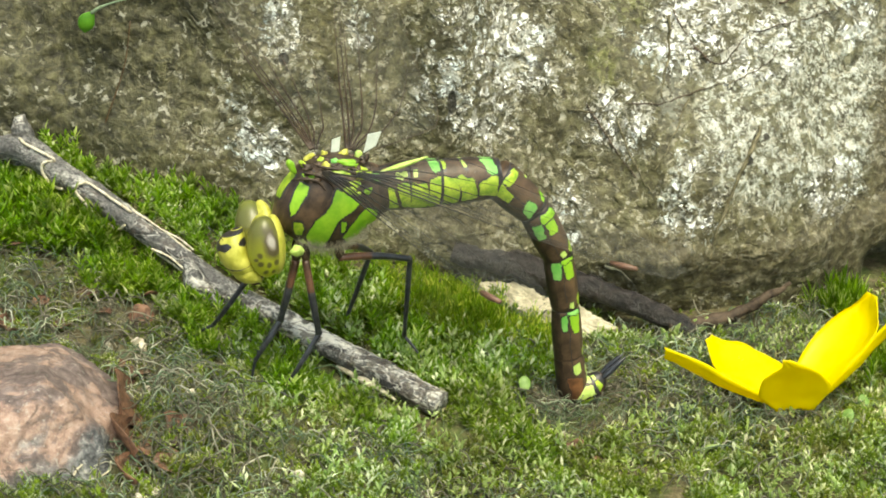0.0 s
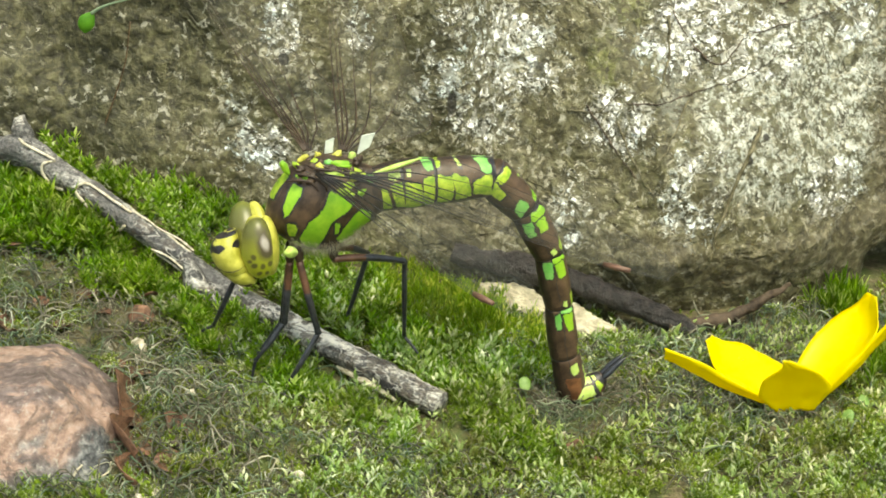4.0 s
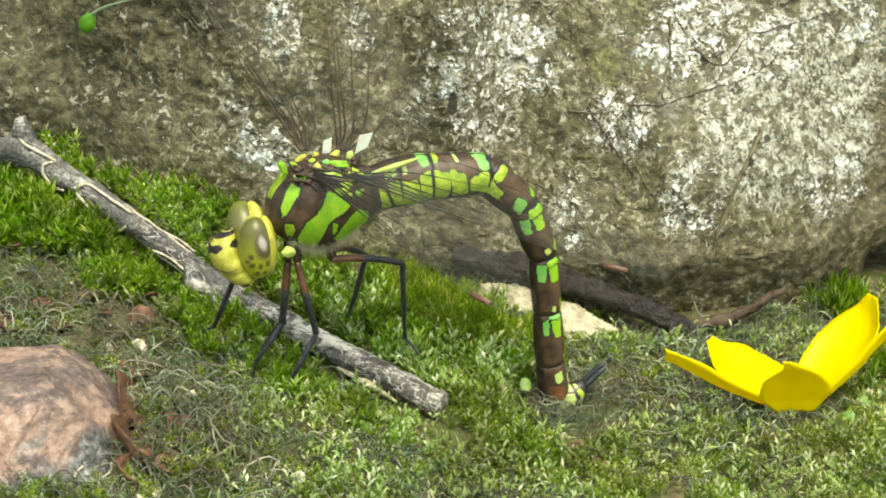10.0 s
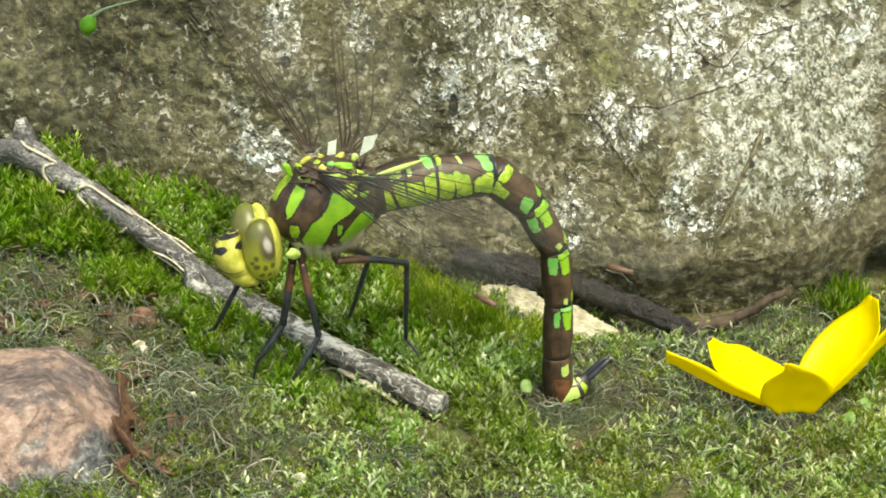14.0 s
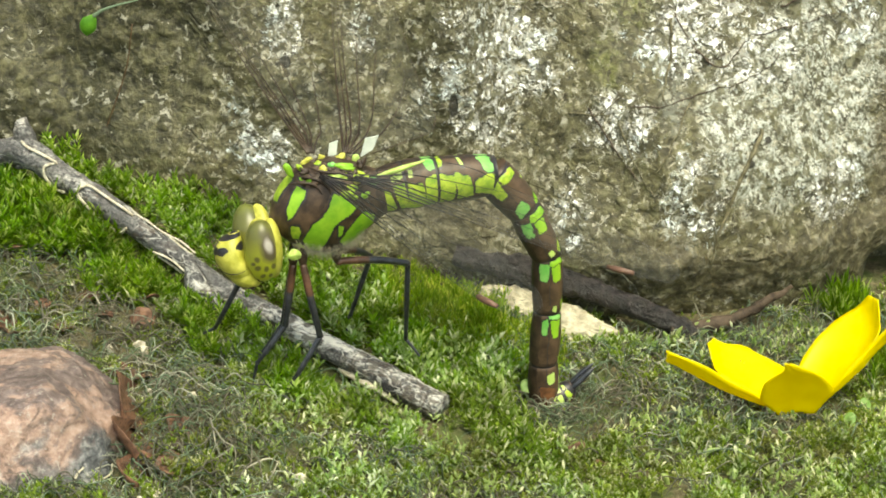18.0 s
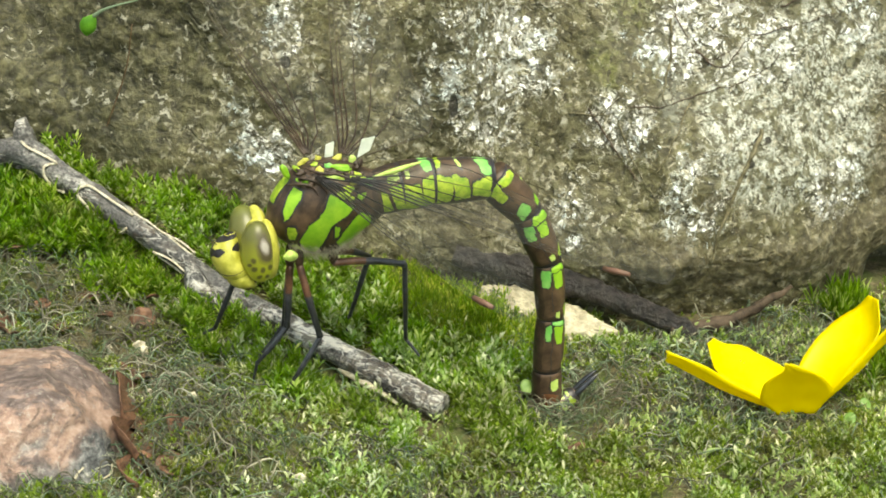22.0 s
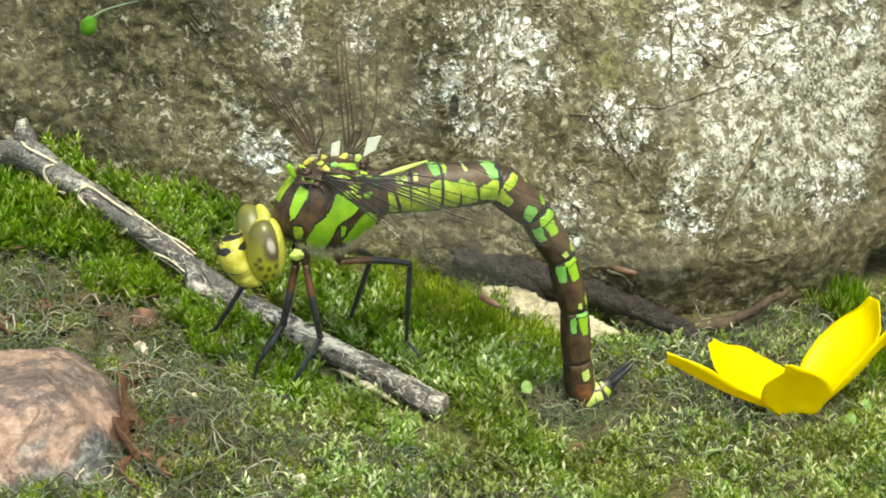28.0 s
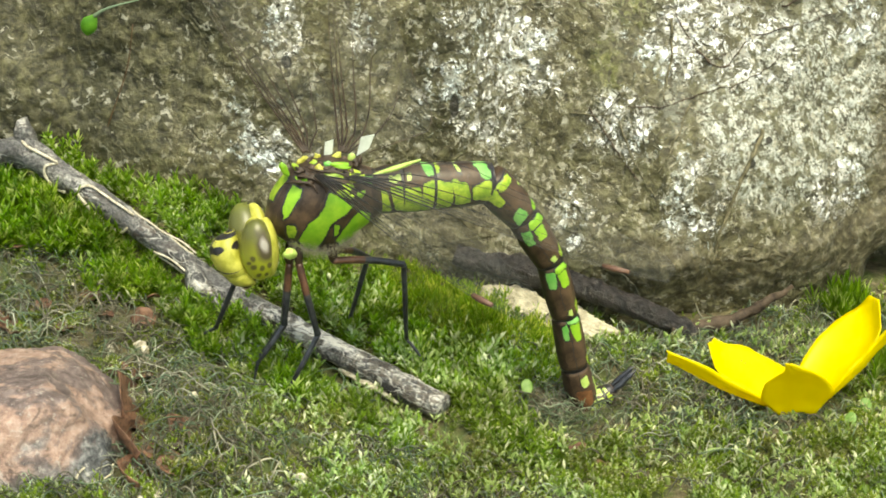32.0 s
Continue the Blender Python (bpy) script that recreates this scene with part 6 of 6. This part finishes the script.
def motions():
    # seconds; how far the body has swayed forward and up; then the abdomen's joints, forward and up, in mm
    rows = [
        (0, -1.11, -0.13, (-14.2, 31.9), (-21.6, 31.9), (-26.5, 26.9), (-29.5, 20.8), (-30.7, 13.3), (-31.3, 6.5)),
        (0.5, -0.37, 0.05, (-13.6, 32.3), (-21.1, 31.2), (-25.5, 25.9), (-28.4, 19.4), (-29.7, 11.7), (-30.9, 4.8)),
        (1, -0.26, 0.06, (-13.5, 32.3), (-20.9, 31.2), (-25.0, 25.5), (-27.8, 18.9), (-28.9, 11.1), (-30.3, 4.2)),
        (1.5, -0.37, 0.06, (-13.6, 32.4), (-20.9, 31.2), (-24.9, 25.3), (-27.6, 18.6), (-28.8, 10.7), (-30.2, 3.9)),
        (2, -0.20, -0.06, (-13.4, 32.4), (-20.7, 31.3), (-25.0, 25.7), (-27.8, 19.1), (-29.0, 11.3), (-30.4, 4.3)),
        (2.5, -0.68, -0.06, (-13.9, 32.0), (-21.3, 31.7), (-25.8, 26.4), (-28.7, 20.1), (-30.0, 12.4), (-31.2, 5.5)),
        (3, -0.10, -0.06, (-13.3, 32.4), (-20.7, 31.3), (-25.1, 25.8), (-27.9, 19.2), (-29.1, 11.6), (-30.5, 4.6)),
        (3.5, -0.21, -0.17, (-13.4, 32.2), (-20.7, 31.9), (-25.2, 26.6), (-28.3, 20.2), (-29.9, 12.8), (-31.1, 5.9)),
        (5.5, -0.53, -0.05, (-13.5, 32.6), (-20.5, 32.7), (-25.3, 28.1), (-28.4, 21.8), (-29.3, 14.4), (-29.6, 7.0)),
        (6, -0.09, -0.06, (-13.1, 32.6), (-20.4, 32.4), (-25.3, 27.8), (-28.4, 21.2), (-29.3, 13.7), (-29.5, 6.4)),
        (6.5, -0.02, 0.01, (-13.1, 32.8), (-20.3, 32.2), (-25.0, 27.4), (-27.8, 20.4), (-28.3, 12.7), (-28.8, 5.2)),
        (7, 0.00, 0.06, (-12.9, 33.0), (-20.2, 32.4), (-24.9, 27.6), (-27.6, 20.4), (-28.0, 12.7), (-28.5, 5.3)),
        (7.5, -0.31, -0.03, (-13.4, 32.8), (-20.6, 32.4), (-25.6, 27.9), (-28.6, 20.9), (-29.1, 13.4), (-29.0, 5.9)),
        (8, -0.11, 0.02, (-13.1, 32.9), (-20.4, 32.6), (-25.6, 26.9), (-28.5, 20.4), (-29.4, 12.8), (-29.9, 5.3)),
        (8.5, -0.11, 0.00, (-13.2, 32.9), (-20.1, 33.2), (-25.0, 28.7), (-27.9, 22.2), (-28.8, 14.8), (-29.4, 7.4)),
        (9, -0.32, 0.06, (-13.4, 32.8), (-20.5, 32.7), (-25.4, 28.3), (-28.2, 21.4), (-28.9, 13.7), (-29.3, 6.3)),
        (9.5, -0.00, 0.05, (-13.0, 33.2), (-20.2, 32.8), (-25.1, 28.2), (-27.7, 21.5), (-28.3, 13.8), (-29.1, 6.4)),
        (10, -0.00, -0.00, (-13.0, 33.0), (-20.2, 32.7), (-24.9, 28.0), (-27.6, 20.9), (-28.2, 13.2), (-28.8, 5.8)),
        (10.5, -0.26, -0.00, (-13.4, 32.7), (-20.4, 32.6), (-25.4, 27.6), (-28.1, 21.2), (-28.8, 13.5), (-29.2, 5.9)),
        (11, -0.21, -0.05, (-13.1, 33.1), (-20.0, 33.1), (-24.9, 28.3), (-27.5, 21.9), (-28.3, 14.4), (-29.1, 6.9)),
        (11.5, -0.11, -0.05, (-12.9, 33.3), (-20.0, 33.5), (-25.1, 28.8), (-28.2, 22.6), (-29.1, 15.1), (-29.3, 7.6)),
        (12, -0.15, 0.00, (-13.2, 33.0), (-20.1, 33.3), (-24.9, 28.6), (-27.8, 22.0), (-28.1, 14.5), (-28.0, 7.0)),
        (12.5, -0.10, 0.00, (-13.1, 33.1), (-20.3, 32.8), (-24.9, 28.0), (-27.7, 21.4), (-28.0, 13.7), (-27.9, 6.2)),
        (13, 0.02, -0.04, (-12.9, 33.0), (-20.4, 32.5), (-24.8, 27.6), (-27.5, 20.7), (-27.6, 13.1), (-27.4, 5.7)),
        (13.5, 0.04, 0.00, (-13.0, 33.0), (-20.3, 32.6), (-24.8, 27.6), (-27.6, 20.4), (-27.7, 12.8), (-27.6, 5.4)),
        (14, -0.49, -0.07, (-13.4, 32.9), (-20.8, 32.8), (-25.5, 28.4), (-28.9, 22.0), (-29.6, 14.4), (-29.6, 7.0)),
        (14.5, -0.10, -0.08, (-13.1, 33.1), (-20.5, 32.5), (-24.9, 27.4), (-28.0, 20.9), (-28.6, 13.4), (-28.1, 5.9)),
        (16.5, -0.00, 0.00, (-12.8, 33.3), (-20.2, 33.0), (-24.5, 28.0), (-27.4, 21.4), (-28.0, 13.8), (-27.8, 6.4)),
        (17, -0.21, -0.06, (-13.1, 33.2), (-20.4, 32.7), (-24.5, 27.4), (-27.0, 20.6), (-27.1, 12.9), (-27.3, 5.2)),
        (17.5, -0.00, -0.06, (-13.0, 33.2), (-20.2, 32.7), (-24.2, 27.1), (-26.8, 20.4), (-27.0, 12.5), (-27.2, 5.1)),
        (18, -0.57, -0.17, (-13.5, 32.7), (-20.8, 32.7), (-24.9, 27.7), (-27.9, 21.2), (-28.1, 13.5), (-27.8, 6.1)),
        (18.5, -0.20, -0.11, (-13.1, 33.1), (-20.3, 33.1), (-24.3, 28.0), (-27.3, 21.4), (-27.7, 13.6), (-27.8, 6.0)),
        (19, -0.10, -0.11, (-13.0, 33.1), (-20.4, 32.6), (-24.4, 27.3), (-27.6, 20.6), (-28.3, 13.0), (-27.8, 5.0)),
        (19.5, 0.06, -0.11, (-13.0, 32.9), (-20.6, 32.2), (-24.4, 26.8), (-27.4, 19.7), (-27.8, 12.1), (-27.9, 4.5)),
        (20, 0.21, -0.17, (-12.8, 33.0), (-20.5, 32.3), (-24.4, 26.9), (-27.4, 19.8), (-27.8, 12.1), (-28.0, 4.5)),
        (20.5, -0.41, -0.28, (-13.5, 32.4), (-20.8, 32.2), (-24.7, 27.5), (-28.2, 20.7), (-28.6, 13.1), (-28.3, 5.6)),
        (21, -0.10, -0.22, (-13.0, 33.1), (-20.4, 32.7), (-24.3, 28.0), (-27.4, 21.0), (-27.7, 13.4), (-27.5, 5.9)),
        (21.5, -0.32, -0.22, (-13.2, 32.9), (-20.5, 32.7), (-24.9, 28.3), (-28.3, 21.5), (-28.9, 14.0), (-28.6, 6.5)),
        (22, -0.16, -0.26, (-13.2, 32.6), (-20.8, 32.3), (-25.3, 27.3), (-28.1, 20.3), (-28.6, 12.6), (-28.3, 5.1)),
        (22.5, -0.10, -0.33, (-13.2, 32.6), (-20.8, 31.9), (-25.0, 27.1), (-27.8, 19.7), (-28.1, 12.1), (-27.7, 4.7)),
        (23, -0.10, -0.28, (-12.9, 33.0), (-20.2, 33.0), (-24.7, 28.6), (-27.7, 21.7), (-28.3, 14.1), (-28.2, 6.6)),
        (23.5, 0.02, -0.28, (-12.9, 32.9), (-20.3, 32.5), (-24.8, 27.7), (-27.5, 20.7), (-27.8, 13.0), (-27.6, 5.7)),
        (24, -1.08, -0.28, (-14.0, 32.6), (-21.3, 33.0), (-26.6, 29.5), (-29.4, 22.3), (-31.4, 16.1), (-31.1, 9.0)),
        (24.5, -0.51, -0.19, (-13.8, 32.0), (-21.1, 30.5), (-25.8, 25.6), (-30.3, 19.0), (-33.4, 12.3), (-35.4, 5.3)),
        (25, -1.24, -0.28, (-14.2, 32.4), (-21.3, 31.9), (-26.2, 27.8), (-30.8, 22.0), (-33.7, 14.5), (-35.1, 7.1)),
        (25.5, -0.49, -0.11, (-13.7, 32.4), (-20.7, 30.8), (-25.4, 26.0), (-30.0, 19.7), (-33.1, 13.0), (-35.1, 6.0)),
        (27.5, -0.43, -0.16, (-13.6, 32.2), (-20.9, 31.9), (-26.0, 27.5), (-29.8, 21.2), (-32.2, 13.9), (-33.4, 6.5)),
        (28, -0.83, -0.10, (-14.0, 32.0), (-21.3, 31.9), (-26.1, 27.2), (-29.7, 21.0), (-31.6, 13.5), (-32.2, 6.1)),
        (28.5, -0.50, -0.05, (-13.5, 32.4), (-21.0, 32.0), (-25.5, 27.1), (-29.3, 20.7), (-31.4, 13.3), (-32.3, 5.8)),
        (29, -1.00, -0.17, (-14.1, 32.0), (-21.4, 32.2), (-26.2, 28.0), (-30.3, 22.0), (-32.8, 14.9), (-33.7, 7.6)),
        (29.5, -0.16, -0.06, (-13.3, 32.5), (-20.8, 31.6), (-25.2, 26.4), (-28.9, 20.1), (-31.0, 12.7), (-32.2, 5.3)),
        (30, -1.00, -0.22, (-14.0, 32.2), (-21.3, 32.2), (-26.1, 27.8), (-30.3, 21.8), (-32.5, 14.6), (-33.3, 7.2)),
        (30.5, -0.28, -0.02, (-13.5, 32.3), (-20.8, 31.6), (-25.1, 26.5), (-28.9, 19.7), (-31.0, 12.3), (-32.1, 4.8)),
        (31, -0.19, -0.02, (-13.3, 32.5), (-20.7, 31.5), (-25.0, 26.3), (-28.7, 19.5), (-30.7, 11.8), (-32.0, 4.3)),
        (31.5, -0.85, -0.20, (-14.0, 31.8), (-21.4, 31.8), (-26.1, 27.3), (-30.1, 21.0), (-32.4, 13.6), (-33.1, 6.0)),
        (32, 0.00, 0.00, (-13.1, 31.9), (-20.4, 31.8), (-24.7, 26.7), (-28.4, 20.1), (-30.4, 12.5), (-31.9, 4.9)),
    ]
    keys = {ob: [] for ob in (thorax, head, *segments)}
    for f, b in leg_parts:
        keys[f], keys[b] = [], []
    for t, da, dz, j3, j4, j5, j6, j7, j8 in rows:
        keys[thorax].append((t, mpose(da, 0, dz)))
        keys[head].append((t, mpose(HEAD_AT[0] + da, 0, HEAD_AT[2] + dz, *HEAD_TURN)))
        base = (-5.6 + da, 31.9 + dz)
        j2 = (0.5 * (base[0] + j3[0]), 0.5 * (base[1] + j3[1]) + 0.25)
        dx, dy = j8[0] - j7[0], j8[1] - j7[1]
        ln = math.hypot(dx, dy)
        j9 = (j8[0] + dx / ln * 6.2 - 0.4, j8[1] + dy / ln * 6.0)
        j10 = (j9[0] - 2.2, j9[1] + 0.6)
        end = (j10[0] - 1.2, j10[1] + 1.2)
        joints = [(x, 0.0, z) for x, z in (base, j2, j3, j4, j5, j6, j7, j8, j9, j10, end)]
        for i, seg in enumerate(segments):
            p, q = joints[i], joints[i + 1]
            out = Vector((q[2] - p[2], 0, -(q[0] - p[0])))    # the back: outward on the arch
            keys[seg].append((t, along(p, q, out)))
        for (femur, tibia), (hip, knee, ankle, toe) in zip(leg_parts, LEGS):
            h = Vector(hip) + Vector((da, 0, dz))
            k0, a = Vector(knee), Vector(ankle)
            l1, l2 = (k0 - Vector(hip)).length, (a - k0).length
            d = a - h
            r = min(d.length, (l1 + l2) * 0.9995)
            m = (l1 * l1 - l2 * l2 + r * r) / (2 * r)
            hh = math.sqrt(max(l1 * l1 - m * m, 0.0))
            way = d.normalized()
            bend = k0 - h
            bend = (bend - way * bend.dot(way)).normalized()
            kn = h + way * m + bend * hh
            keys[femur].append((t, along(h, kn, (0.1, 0.2, 1) if abs((kn - h).normalized().z) < 0.9 else (0.2, 1, 0.1))))
            keys[tibia].append((t, along(kn, a, (0.2, 1, 0.1))))
    for ob, poses in keys.items():
        walk(ob, poses)


motions()
